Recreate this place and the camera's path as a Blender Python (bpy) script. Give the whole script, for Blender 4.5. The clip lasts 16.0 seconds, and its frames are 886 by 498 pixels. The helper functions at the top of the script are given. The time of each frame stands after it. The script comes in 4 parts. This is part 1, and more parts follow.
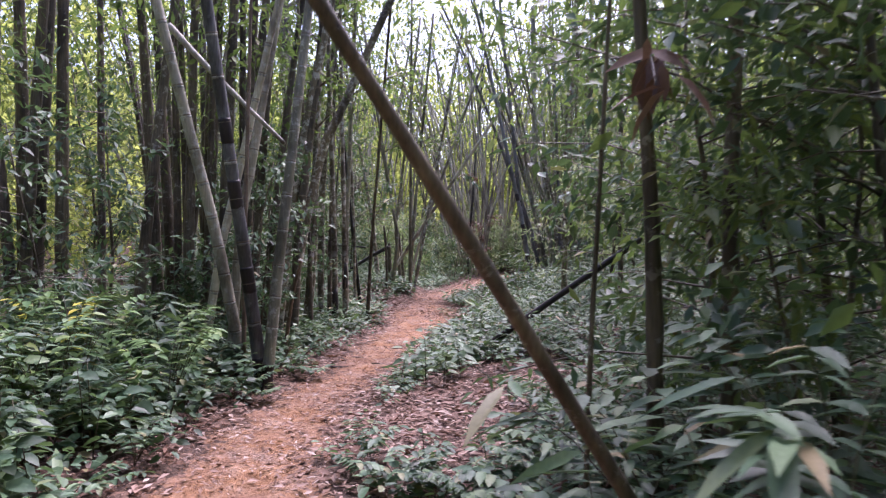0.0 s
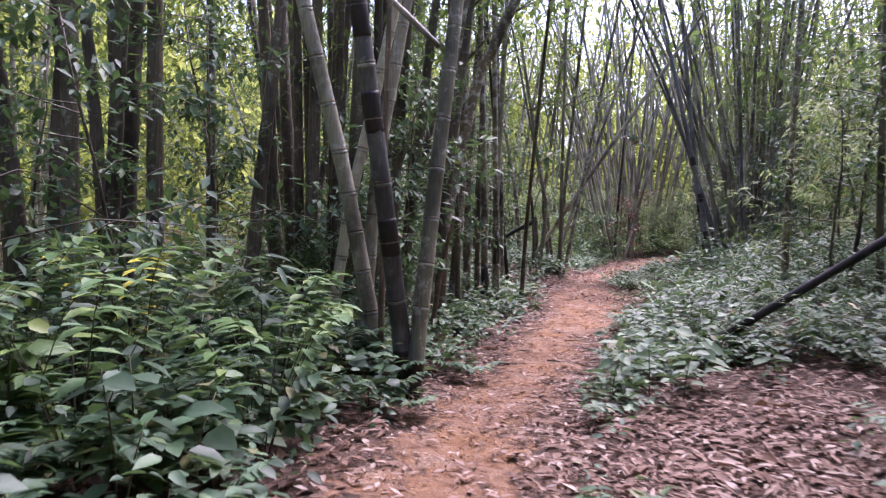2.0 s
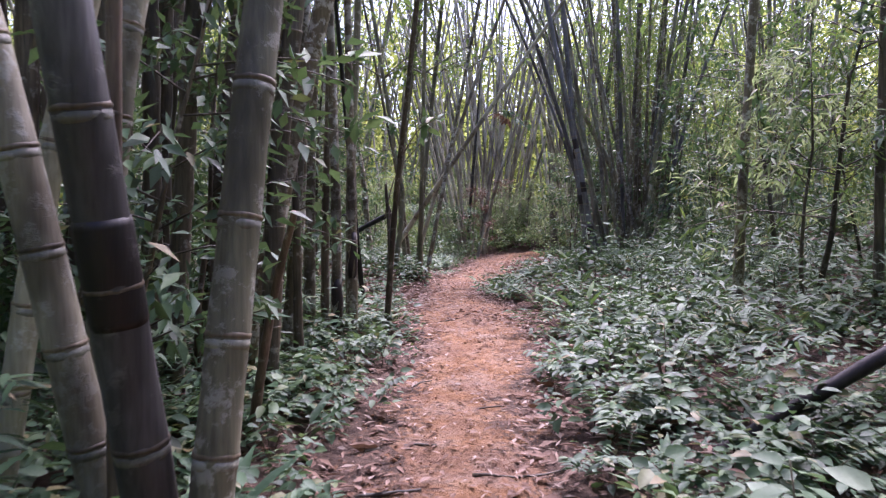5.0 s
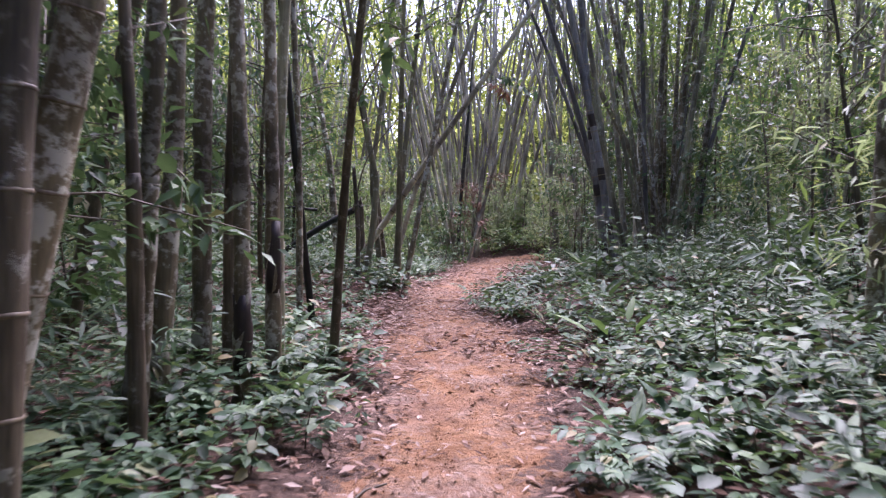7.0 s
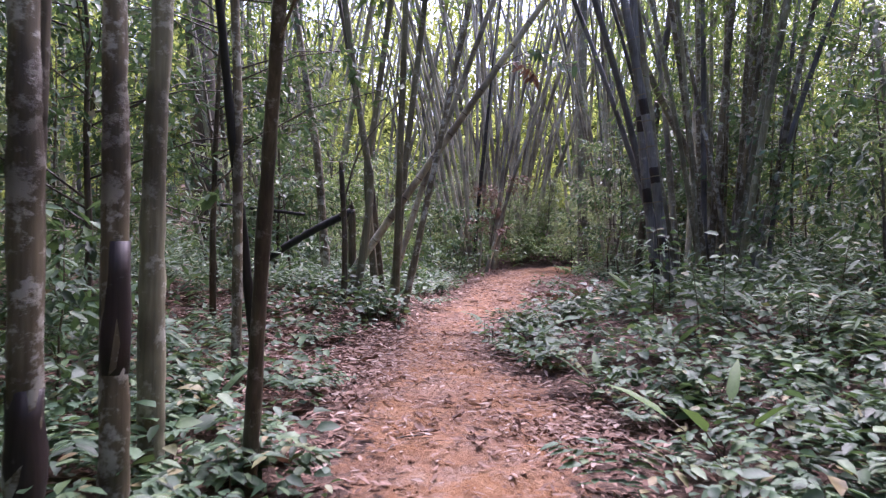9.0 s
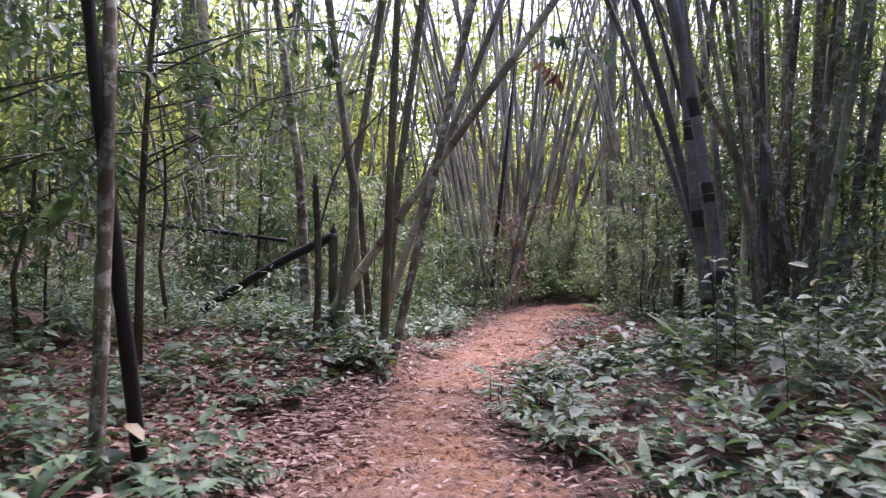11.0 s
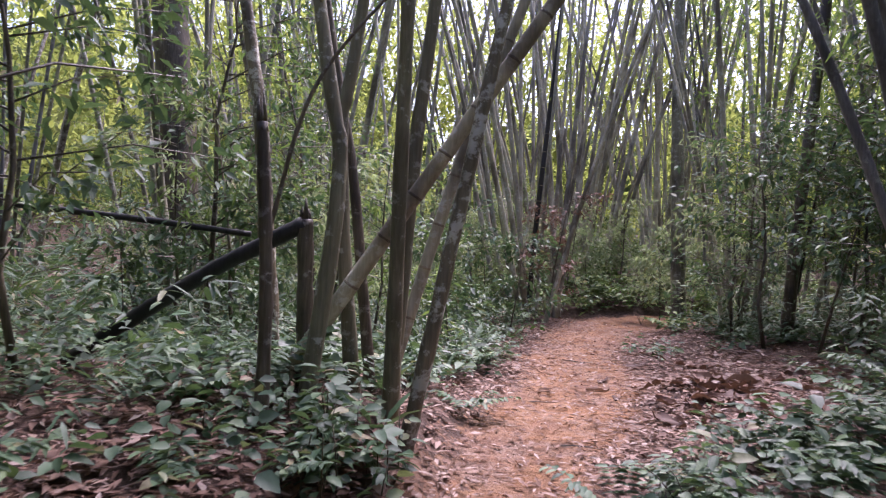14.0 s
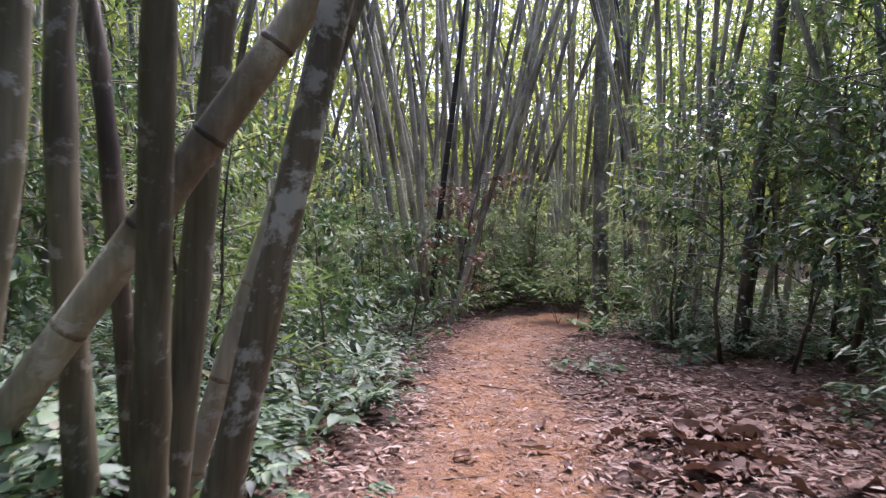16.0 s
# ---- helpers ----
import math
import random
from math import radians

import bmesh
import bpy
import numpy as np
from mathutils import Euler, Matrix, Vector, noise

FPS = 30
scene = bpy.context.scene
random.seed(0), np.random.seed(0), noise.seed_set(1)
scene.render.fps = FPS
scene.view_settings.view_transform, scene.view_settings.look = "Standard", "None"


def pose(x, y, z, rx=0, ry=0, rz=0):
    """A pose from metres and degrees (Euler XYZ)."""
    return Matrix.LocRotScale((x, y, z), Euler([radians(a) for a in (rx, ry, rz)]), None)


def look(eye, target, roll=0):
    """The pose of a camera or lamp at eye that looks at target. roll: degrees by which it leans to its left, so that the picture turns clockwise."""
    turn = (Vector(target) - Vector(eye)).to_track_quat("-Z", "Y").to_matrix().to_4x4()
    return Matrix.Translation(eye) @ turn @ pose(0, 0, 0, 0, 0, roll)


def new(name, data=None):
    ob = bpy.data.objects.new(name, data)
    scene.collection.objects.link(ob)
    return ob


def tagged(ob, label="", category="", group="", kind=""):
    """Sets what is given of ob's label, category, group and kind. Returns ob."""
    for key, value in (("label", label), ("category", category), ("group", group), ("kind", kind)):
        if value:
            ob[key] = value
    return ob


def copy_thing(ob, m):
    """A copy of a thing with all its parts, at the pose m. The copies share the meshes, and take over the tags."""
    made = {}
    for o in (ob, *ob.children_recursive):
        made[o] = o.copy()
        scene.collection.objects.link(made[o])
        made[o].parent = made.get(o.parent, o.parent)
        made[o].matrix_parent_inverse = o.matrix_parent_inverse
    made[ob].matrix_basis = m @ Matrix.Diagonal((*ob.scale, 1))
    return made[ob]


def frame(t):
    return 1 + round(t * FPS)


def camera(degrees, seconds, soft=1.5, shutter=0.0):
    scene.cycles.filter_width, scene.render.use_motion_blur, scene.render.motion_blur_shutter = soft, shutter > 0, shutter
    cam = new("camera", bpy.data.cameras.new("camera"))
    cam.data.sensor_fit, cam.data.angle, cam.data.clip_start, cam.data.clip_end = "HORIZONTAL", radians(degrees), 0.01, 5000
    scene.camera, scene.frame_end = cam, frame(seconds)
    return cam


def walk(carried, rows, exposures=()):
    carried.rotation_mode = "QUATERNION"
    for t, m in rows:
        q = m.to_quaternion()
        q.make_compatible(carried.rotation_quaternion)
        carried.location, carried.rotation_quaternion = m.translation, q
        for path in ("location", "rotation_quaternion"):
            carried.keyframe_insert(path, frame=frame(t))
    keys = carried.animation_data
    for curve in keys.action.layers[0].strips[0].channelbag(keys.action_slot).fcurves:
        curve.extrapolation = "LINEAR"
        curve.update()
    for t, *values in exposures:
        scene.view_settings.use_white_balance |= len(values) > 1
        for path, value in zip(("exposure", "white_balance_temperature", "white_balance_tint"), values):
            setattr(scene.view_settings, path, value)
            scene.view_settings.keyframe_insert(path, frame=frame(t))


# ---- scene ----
cam = camera(64.2, 16.0, soft=1.25, shutter=0.4)
PATH = [
    (0, (0.474, -0.541, 1.774), (0.419, 1.458, 1.76), -0.0),
    (0.5, (0.274, 0.053, 1.661), (0.141, 2.048, 1.634), -0.1),
    (1, (0.098, 0.848, 1.605), (-0.225, 2.822, 1.563), -0.1),
    (1.5, (-0.137, 1.484, 1.548), (-0.5, 3.45, 1.499), 0.3),
    (2, (-0.511, 2.229, 1.406), (-0.905, 4.189, 1.352), 0.5),
    (2.5, (-0.88, 2.872, 1.422), (-1.253, 4.836, 1.36), 0.9),
    (3, (-1.182, 3.443, 1.5), (-1.416, 5.428, 1.434), 1.0),
    (3.5, (-1.283, 4.037, 1.508), (-1.321, 6.036, 1.437), 1.1),
    (4, (-1.299, 4.687, 1.535), (-1.263, 6.686, 1.464), 0.8),
    (4.5, (-1.253, 5.307, 1.482), (-1.19, 7.305, 1.407), 0.5),
    (5, (-1.254, 5.93, 1.489), (-1.179, 7.928, 1.415), 0.2),
    (5.2, (-1.246, 6.129, 1.525), (-1.163, 8.126, 1.454), 0.1),
    (7.3, (-0.968, 9.455, 1.337), (-0.866, 11.451, 1.275), 0.6),
    (7.5, (-0.951, 9.753, 1.343), (-0.853, 11.75, 1.283), 0.6),
    (8, (-0.933, 10.428, 1.376), (-0.851, 12.425, 1.314), 0.8),
    (8.5, (-0.825, 10.967, 1.392), (-0.758, 12.965, 1.331), 1.2),
    (9, (-0.75, 11.47, 1.453), (-0.702, 13.469, 1.399), 1.5),
    (9.2, (-0.737, 11.634, 1.461), (-0.694, 13.633, 1.415), 1.5),
    (11.3, (-0.405, 13.735, 1.405), (-0.436, 15.734, 1.449), 2.1),
    (11.5, (-0.407, 13.989, 1.411), (-0.441, 15.988, 1.456), 2.1),
    (12, (-0.445, 14.517, 1.405), (-0.49, 16.516, 1.467), 1.9),
    (12.5, (-0.485, 15.066, 1.393), (-0.536, 17.064, 1.46), 1.9),
    (13, (-0.557, 15.671, 1.383), (-0.618, 17.669, 1.445), 2.0),
    (13.5, (-0.632, 16.307, 1.378), (-0.699, 18.306, 1.427), 2.3),
    (14, (-0.702, 16.942, 1.456), (-0.773, 18.94, 1.494), 2.4),
    (14.5, (-0.695, 17.539, 1.466), (-0.757, 19.538, 1.496), 2.5),
    (15, (-0.672, 18.248, 1.464), (-0.543, 20.244, 1.486), 2.6),
    (15.5, (-0.653, 18.883, 1.508), (-0.444, 20.872, 1.519), 2.5),
    (16, (-0.581, 19.468, 1.57), (-0.364, 21.457, 1.58), 2.5),
]
walk(cam, [(t, look(eye, target, roll)) for t, eye, target, roll in PATH], [(0, 1.53, 5850, 40), (8, 1.57, 5750, 41), (13, 1.47, 5980, 41), (16, 1.43, 5900, 33)])

# ---- light: overcast sky above the canopy ----
world = bpy.data.worlds.new("sky")
scene.world = world
world.use_nodes = True
wn = world.node_tree.nodes
sky = wn.new("ShaderNodeTexSky")
sky.sky_type = "NISHITA"
sky.sun_disc = False
sky.sun_elevation = radians(60)
sky.sun_rotation = radians(25)
sky.dust_density = 3.0
sky.air_density = 1.0
wn["Background"].inputs["Strength"].default_value = 0.15
world.node_tree.links.new(sky.outputs["Color"], wn["Background"].inputs["Color"])
sun = new("sun", bpy.data.lights.new("sun", "SUN"))
sun.data.energy = 3.6
sun.data.angle = radians(40)
sun.data.color = (1.0, 0.97, 0.92)
sun.matrix_world = pose(0, 0, 30, 30, 0, 180 - 25)


# ---- materials ----
class Mat:
    """A node material with a Principled shader and small wiring helpers."""

    def __init__(self, name, rough=0.7, spec=0.5):
        self.m = bpy.data.materials.new(name)
        self.m.use_nodes = True
        self.t = self.m.node_tree
        self.p = self.t.nodes["Principled BSDF"]
        self.p.inputs["Roughness"].default_value = rough
        self.p.inputs["Specular IOR Level"].default_value = spec
        self.co = self.t.nodes.new("ShaderNodeTexCoord").outputs["Object"]

    def node(self, kind, **inputs):
        n = self.t.nodes.new(kind)
        for k, v in inputs.items():
            self.put(n.inputs[k.replace("_", " ")], v)
        return n

    def put(self, socket, v):
        if isinstance(v, bpy.types.NodeSocket):
            self.t.links.new(v, socket)
        else:
            socket.default_value = v

    def noise(self, scale, detail=4.0, rough=0.55, stretch=(1, 1, 1), vec=None):
        mp = self.node("ShaderNodeMapping", Vector=vec or self.co, Scale=stretch)
        return self.node("ShaderNodeTexNoise", Vector=mp.outputs[0], Scale=scale, Detail=detail, Roughness=rough).outputs["Fac"]

    def ramp(self, fac, stops):
        n = self.node("ShaderNodeValToRGB", Fac=fac)
        e = n.color_ramp.elements
        while len(e) < len(stops):
            e.new(0.5)
        for el, (pos, c) in zip(e, stops):
            el.position = pos
            el.color = (*c, 1) if len(c) == 3 else c
        return n.outputs["Color"]

    def mix(self, fac, a, b, mode="MIX"):
        n = self.t.nodes.new("ShaderNodeMix")
        n.data_type, n.blend_type = "RGBA", mode
        for k, v in ((0, fac), (6, a), (7, b)):
            self.put(n.inputs[k], (*v, 1) if isinstance(v, tuple) and len(v) == 3 else v)
        return n.outputs[2]

    def math(self, op, a, b=0.5, clamp=False):
        n = self.t.nodes.new("ShaderNodeMath")
        n.operation, n.use_clamp = op, clamp
        self.put(n.inputs[0], a)
        self.put(n.inputs[1], b)
        return n.outputs[0]

    def bump(self, height, strength=0.4, distance=0.01):
        n = self.node("ShaderNodeBump", Height=height, Strength=strength, Distance=distance)
        self.put(self.p.inputs["Normal"], n.outputs[0])

    def color(self, c):
        self.put(self.p.inputs["Base Color"], c)
        return self


def leaf_material(name, stops, rough=0.52, spec=0.42, through_light=0.25, pieces=False, tint=(0.11, 0.13, 0.03), glow=(0.16, 0.26, 0.06)):
    """Leaf: colour varies from leaf to leaf, with a mottled blade; light shines through."""
    m = Mat(name, rough, spec)
    if pieces:
        rnd = m.t.nodes.new("ShaderNodeObjectInfo").outputs["Random"]
    else:
        rnd = m.t.nodes.new("ShaderNodeNewGeometry").outputs["Random Per Island"]
    c = m.ramp(rnd, stops)
    big = m.noise(0.7, 2.0)
    c = m.mix(m.math("MULTIPLY", big, 0.5), c, m.mix(0.5, c, tint))
    blade = m.noise(45.0, 3.0)
    c = m.mix(0.5, c, m.ramp(blade, [(0.3, (0.55, 0.55, 0.55)), (0.7, (1.0, 1.0, 1.0))]), "MULTIPLY")
    m.color(c)
    m.bump(blade, 0.25, 0.004)
    tr = m.node("ShaderNodeBsdfTranslucent", Color=m.mix(0.5, c, glow))
    mx = m.node("ShaderNodeMixShader", Fac=through_light)
    out = m.t.nodes["Material Output"]
    m.t.links.new(m.p.outputs[0], mx.inputs[1])
    m.t.links.new(tr.outputs[0], mx.inputs[2])
    m.t.links.new(mx.outputs[0], out.inputs["Surface"])
    return m.m


GREEN = [(0.0, (0.018, 0.042, 0.027)), (0.3, (0.038, 0.094, 0.054)), (0.65, (0.08, 0.162, 0.085)), (0.93, (0.155, 0.24, 0.115)), (1.0, (0.26, 0.19, 0.09))]
M_LEAF = leaf_material("leaf_green", GREEN)
M_LEAF_ONE = leaf_material("leaf_green_single", GREEN, pieces=True)
# Bright green of some plants; at the far end it stands for sunlight.
M_LEAF_BRIGHT = leaf_material("leaf_bright_lit", [(0.0, (0.06, 0.14, 0.04)), (0.6, (0.10, 0.19, 0.045)), (1.0, (0.2, 0.26, 0.04))])
# Pale green, raised so that far leaves in shade look lit.
M_LEAF_PALE = leaf_material("leaf_pale_lit", [(0.0, (0.07, 0.12, 0.055)), (0.4, (0.19, 0.26, 0.13)), (0.85, (0.32, 0.38, 0.22)), (1.0, (0.38, 0.31, 0.13))], 0.5, 0.42, 0.45, glow=(0.4, 0.5, 0.18))
M_LEAF_PALE_ONE = leaf_material("leaf_pale_single", [(0.0, (0.09, 0.16, 0.09)), (0.6, (0.17, 0.26, 0.16)), (1.0, (0.25, 0.32, 0.2))], pieces=True)
M_LEAF_BRIGHT_ONE = leaf_material("leaf_fresh_single", [(0.0, (0.07, 0.16, 0.055)), (0.6, (0.12, 0.22, 0.07)), (1.0, (0.2, 0.29, 0.08))], pieces=True)
M_LEAF_YELLOW = leaf_material("leaf_yellow", [(0.0, (0.45, 0.42, 0.04)), (1.0, (0.6, 0.54, 0.06))])
M_CANOPY = leaf_material("leaf_canopy", [(0.0, (0.06, 0.105, 0.03)), (0.5, (0.10, 0.155, 0.04)), (0.9, (0.15, 0.19, 0.045)), (1.0, (0.22, 0.16, 0.07))], 0.55, 0.35, 0.45)
# Far leaves coloured bright yellow-green to stand in for sunlight.
M_FAR = leaf_material("leaf_far_lit", [(0.0, (0.06, 0.10, 0.03)), (0.5, (0.17, 0.21, 0.06)), (1.0, (0.3, 0.3, 0.1))], 0.6, 0.3, 0.72, glow=(0.6, 0.68, 0.16))
M_DEAD = leaf_material("leaf_dead", [(0.0, (0.11, 0.055, 0.035)), (0.4, (0.2, 0.115, 0.078)), (0.75, (0.33, 0.22, 0.17)), (1.0, (0.48, 0.39, 0.33))], 0.7, 0.3, 0.12, False, (0.2, 0.11, 0.08), (0.3, 0.16, 0.08))
M_DEAD_ONE = leaf_material("leaf_dead_single", [(0.0, (0.065, 0.032, 0.022)), (0.5, (0.14, 0.075, 0.05)), (1.0, (0.28, 0.18, 0.125))], 0.65, 0.3, 0.1, True, (0.2, 0.11, 0.08), (0.3, 0.16, 0.08))


def culm_material(name, low, high, lichen, patch=0.55, stained=0.85):
    """Bamboo or smooth bark: lengthwise streaks, pale lichen and dark stains."""
    m = Mat(name, 0.55, 0.4)
    streak = m.noise(9.0, 5.0, 0.6, (6, 6, 0.35))
    c = m.ramp(streak, [(0.3, low), (0.7, high)])
    spots = m.ramp(m.noise(9.0, 6.0, 0.7, (1, 1, 1.1)), [(patch, (0, 0, 0)), (patch + 0.07, (1, 1, 1))])
    c = m.mix(m.math("MULTIPLY", spots, 0.88), c, lichen)
    stain = m.ramp(m.noise(1.6, 4.0, 0.6, (1, 1, 0.5)), [(0.4, (0.2, 0.17, 0.16)), (0.56, (1, 1, 1))])
    c = m.mix(stained, c, stain, "MULTIPLY")
    rnd = m.t.nodes.new("ShaderNodeObjectInfo").outputs["Random"]
    c = m.mix(1.0, c, m.ramp(rnd, [(0.0, (0.75, 0.74, 0.74)), (1.0, (1.2, 1.18, 1.12))]), "MULTIPLY")
    m.color(c)
    m.bump(m.math("ADD", streak, spots), 0.35, 0.006)
    return m.m


M_CULM = culm_material("bamboo_green_grey", (0.145, 0.143, 0.10), (0.285, 0.278, 0.19), (0.46, 0.47, 0.41), 0.54)
M_SMOOTH = culm_material("bark_smooth_grey", (0.13, 0.12, 0.072), (0.235, 0.22, 0.145), (0.46, 0.47, 0.41), 0.57, 0.65)
M_CULM_DARK = culm_material("bamboo_dark", (0.085, 0.083, 0.088), (0.185, 0.185, 0.19), (0.246, 0.261, 0.246), 0.58)
# Also on the far clumps, where the pale tone stands in for light.
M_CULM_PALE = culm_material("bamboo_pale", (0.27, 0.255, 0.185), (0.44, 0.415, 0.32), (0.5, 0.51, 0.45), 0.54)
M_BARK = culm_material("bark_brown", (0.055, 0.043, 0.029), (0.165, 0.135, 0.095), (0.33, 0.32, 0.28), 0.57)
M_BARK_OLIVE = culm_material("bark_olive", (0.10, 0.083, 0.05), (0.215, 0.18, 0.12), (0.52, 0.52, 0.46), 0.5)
M_BLACK = culm_material("wood_charred", (0.010, 0.009, 0.010), (0.03, 0.027, 0.027), (0.07, 0.07, 0.065), 0.7)
M_SHEATH = culm_material("sheath_dark", (0.012, 0.008, 0.009), (0.035, 0.022, 0.022), (0.09, 0.08, 0.08), 0.62)
M_BLOOM = culm_material("wax_bloom", (0.16, 0.16, 0.13), (0.26, 0.26, 0.22), (0.34, 0.35, 0.3), 0.5, 0.6)
M_NODE = culm_material("node_ring", (0.13, 0.10, 0.07), (0.27, 0.225, 0.16), (0.435, 0.435, 0.362), 0.6)
M_STEM = culm_material("stem_brown_green", (0.06, 0.05, 0.025), (0.12, 0.11, 0.05), (0.15, 0.16, 0.1), 0.75)
M_STICK = culm_material("dry_stick", (0.12, 0.08, 0.055), (0.3, 0.22, 0.16), (0.4, 0.36, 0.3), 0.6)


def soil_material():
    """Trodden orange clay that goes over to dark, leaf-strewn forest soil."""
    m = Mat("soil", 0.9, 0.25)
    trod = m.node("ShaderNodeAttribute")
    trod.attribute_name = "trod"
    fine = m.noise(38.0, 6.0, 0.7)
    mid = m.noise(4.5, 5.0, 0.6)
    clay = m.ramp(mid, [(0.25, (0.15, 0.078, 0.04)), (0.5, (0.275, 0.14, 0.068)), (0.75, (0.36, 0.22, 0.13))])
    clay = m.mix(0.7, clay, m.ramp(fine, [(0.3, (0.4, 0.36, 0.35)), (0.45, (0.9, 0.88, 0.87)), (0.7, (1.1, 1.1, 1.1))]), "MULTIPLY")
    clay = m.mix(m.ramp(m.noise(1.3, 4.0), [(0.45, (0, 0, 0)), (0.7, (0.75, 0.75, 0.75))]), clay, m.mix(0.6, clay, (0.2, 0.13, 0.11)))
    dust = m.math("ADD", m.math("MULTIPLY", m.noise(2.1, 5.0, 0.65), 0.65), m.math("MULTIPLY", m.noise(17.0, 5.0, 0.75), 0.45))
    clay = m.mix(m.ramp(dust, [(0.55, (0, 0, 0)), (0.67, (0.65, 0.65, 0.65))]), clay, m.ramp(fine, [(0.3, (0.13, 0.085, 0.07)), (0.5, (0.31, 0.225, 0.18)), (0.7, (0.44, 0.35, 0.29))]))
    damp = m.math("ADD", m.math("MULTIPLY", m.noise(1.1, 5.0, 0.7, (1.6, 1, 1)), 0.7), m.math("MULTIPLY", m.noise(23.0, 4.0, 0.8), 0.35))
    clay = m.mix(m.ramp(damp, [(0.56, (0, 0, 0)), (0.68, (0.8, 0.8, 0.8))]), clay, (0.075, 0.04, 0.028))
    humus = m.ramp(m.noise(11.0, 6.0, 0.7), [(0.25, (0.02, 0.013, 0.01)), (0.5, (0.085, 0.053, 0.039)), (0.75, (0.19, 0.125, 0.095))])
    edge = m.math("ADD", trod.outputs["Fac"], m.math("MULTIPLY", m.math("SUBTRACT", m.math("ADD", m.noise(2.6, 6.0, 0.8), m.math("MULTIPLY", m.noise(14.0, 4.0, 0.7), 0.6)), 0.8), 2.4))
    fac = m.ramp(edge, [(0.35, (0, 0, 0)), (0.62, (1, 1, 1))])
    m.color(m.mix(fac, humus, clay))
    m.bump(m.math("ADD", fine, m.math("MULTIPLY", mid, 2.0)), 1.0, 0.035)
    return m.m


M_SOIL = soil_material()


# ---- the plan: line of the trodden path and height of the ground ----
LEFT = ((-12, -2.2), (0, -1.2), (3, -1.8), (6, -1.97), (8, -1.82), (10, -1.58), (12, -1.48), (13.4, -1.35), (15, -1.2), (17, -1.45), (19, -1.35), (20.5, -1.15),
        (22.8, -0.8), (25.3, -0.25), (27, 0.0), (29.5, 0.45), (32, 1.0), (34.0, 1.9), (34.9, 3.6), (36, 8.0), (40, 30.0))
RIGHT = ((-12, 0.5), (0, 1.1), (3, 0.1), (5, -0.6), (7.7, -0.72), (10, -0.42), (12, -0.28), (13.4, 0.07), (15, 0.3), (16.7, 0.6), (18.6, 0.05), (20.5, 0.1),
         (22.8, 0.85), (25.3, 1.65), (27, 1.7), (29.5, 2.3), (32, 3.3), (33.4, 4.4), (34.2, 6.0), (36, 9.0), (40, 30.0))


def along(table, y):
    return np.interp(y, [a for a, _ in table], [b for _, b in table])


def step(a, b, v):
    t = np.clip((v - a) / (b - a), 0, 1)
    return t * t * (3 - 2 * t)


def waves(x, y):
    return (np.sin(x * 0.9 + 1.3 * np.sin(y * 0.37)) * np.cos(y * 0.71 + 0.6 * np.sin(x * 0.53)) * 0.5
            + 0.3 * np.sin(x * 2.3 + y * 1.7) * np.sin(y * 2.9 - x * 0.8))


def off_path(x, y):
    """Metres outside the trodden strip; minus inside it."""
    return np.maximum(along(LEFT, y) - x, x - along(RIGHT, y))


def height(x, y):
    x, y = np.asarray(x, float), np.asarray(y, float)
    floor = np.interp(y, [-12, 0, 9, 14, 17, 25, 33, 38, 60], [0.1, 0.05, -0.06, -0.03, 0.08, 0.12, 0.16, 0.6, 3.0])
    left = step(0.0, 1.2, along(LEFT, y) - x) * 0.14 + np.clip(along(LEFT, y) - x - 1.5, 0, 40) * 0.025
    r = x - along(RIGHT, y)
    slope = np.interp(y, [0, 8, 12, 20, 26, 32], [0.02, 0.05, 0.16, 0.2, 0.09, 0.12])
    left = left + 0.28 * step(-0.3, 0.2, along(LEFT, y) - x) * np.exp(-((y - 21.7) / 1.9) ** 2)
    heap = 0.15 * np.exp(-((x - 1.8) / 0.5) ** 2 - ((y - 24.3) / 0.75) ** 2)
    right = heap + step(0.0, 0.8, r) * 0.1 + np.clip(r - 0.6, 0, 12) * slope
    out = off_path(x, y)
    return floor + left + right + waves(x, y) * 0.05 * step(-0.1, 1.2, out) + 0.012 * np.sin(7 * x + 3 * y) * np.sin(5.3 * y - 2 * x)


def bare(x, y):
    """How far a spot lacks plants (1: bare): the path and the patches of leaf litter beside it."""
    out = off_path(x, y)
    b = 1 - step(-0.05, 0.6, out + 0.12 * np.sin(3.1 * y + x) + 0.1 * np.sin(7.7 * y))
    for cx, cy, rx, ry, w in ((0.35, 6.1, 1.1, 1.5, 1), (0.95, 7.7, 1.5, 1.3, 1), (1.9, 24.4, 1.5, 2.0, 1), (1.5, 22.9, 1.2, 1.3, 1), (3.2, 26.2, 2.0, 1.6, 1), (2.8, 29.3, 1.2, 2.2, 1), (-2.6, 19.0, 1.7, 2.2, 0.6), (0.5, 16.0, 0.5, 0.9, 1), (1.6, 18.7, 1.3, 1.9, 0.6), (0.2, 1.2, 1.0, 2.0, 1), (1.6, 11.3, 0.9, 0.7, 0.7), (-1.6, 16.6, 0.6, 1.2, 0.6)):
        b = np.maximum(b, w * (1 - step(0.6, 1.1, np.hypot((x - cx) / rx, (y - cy) / ry))))
    return b


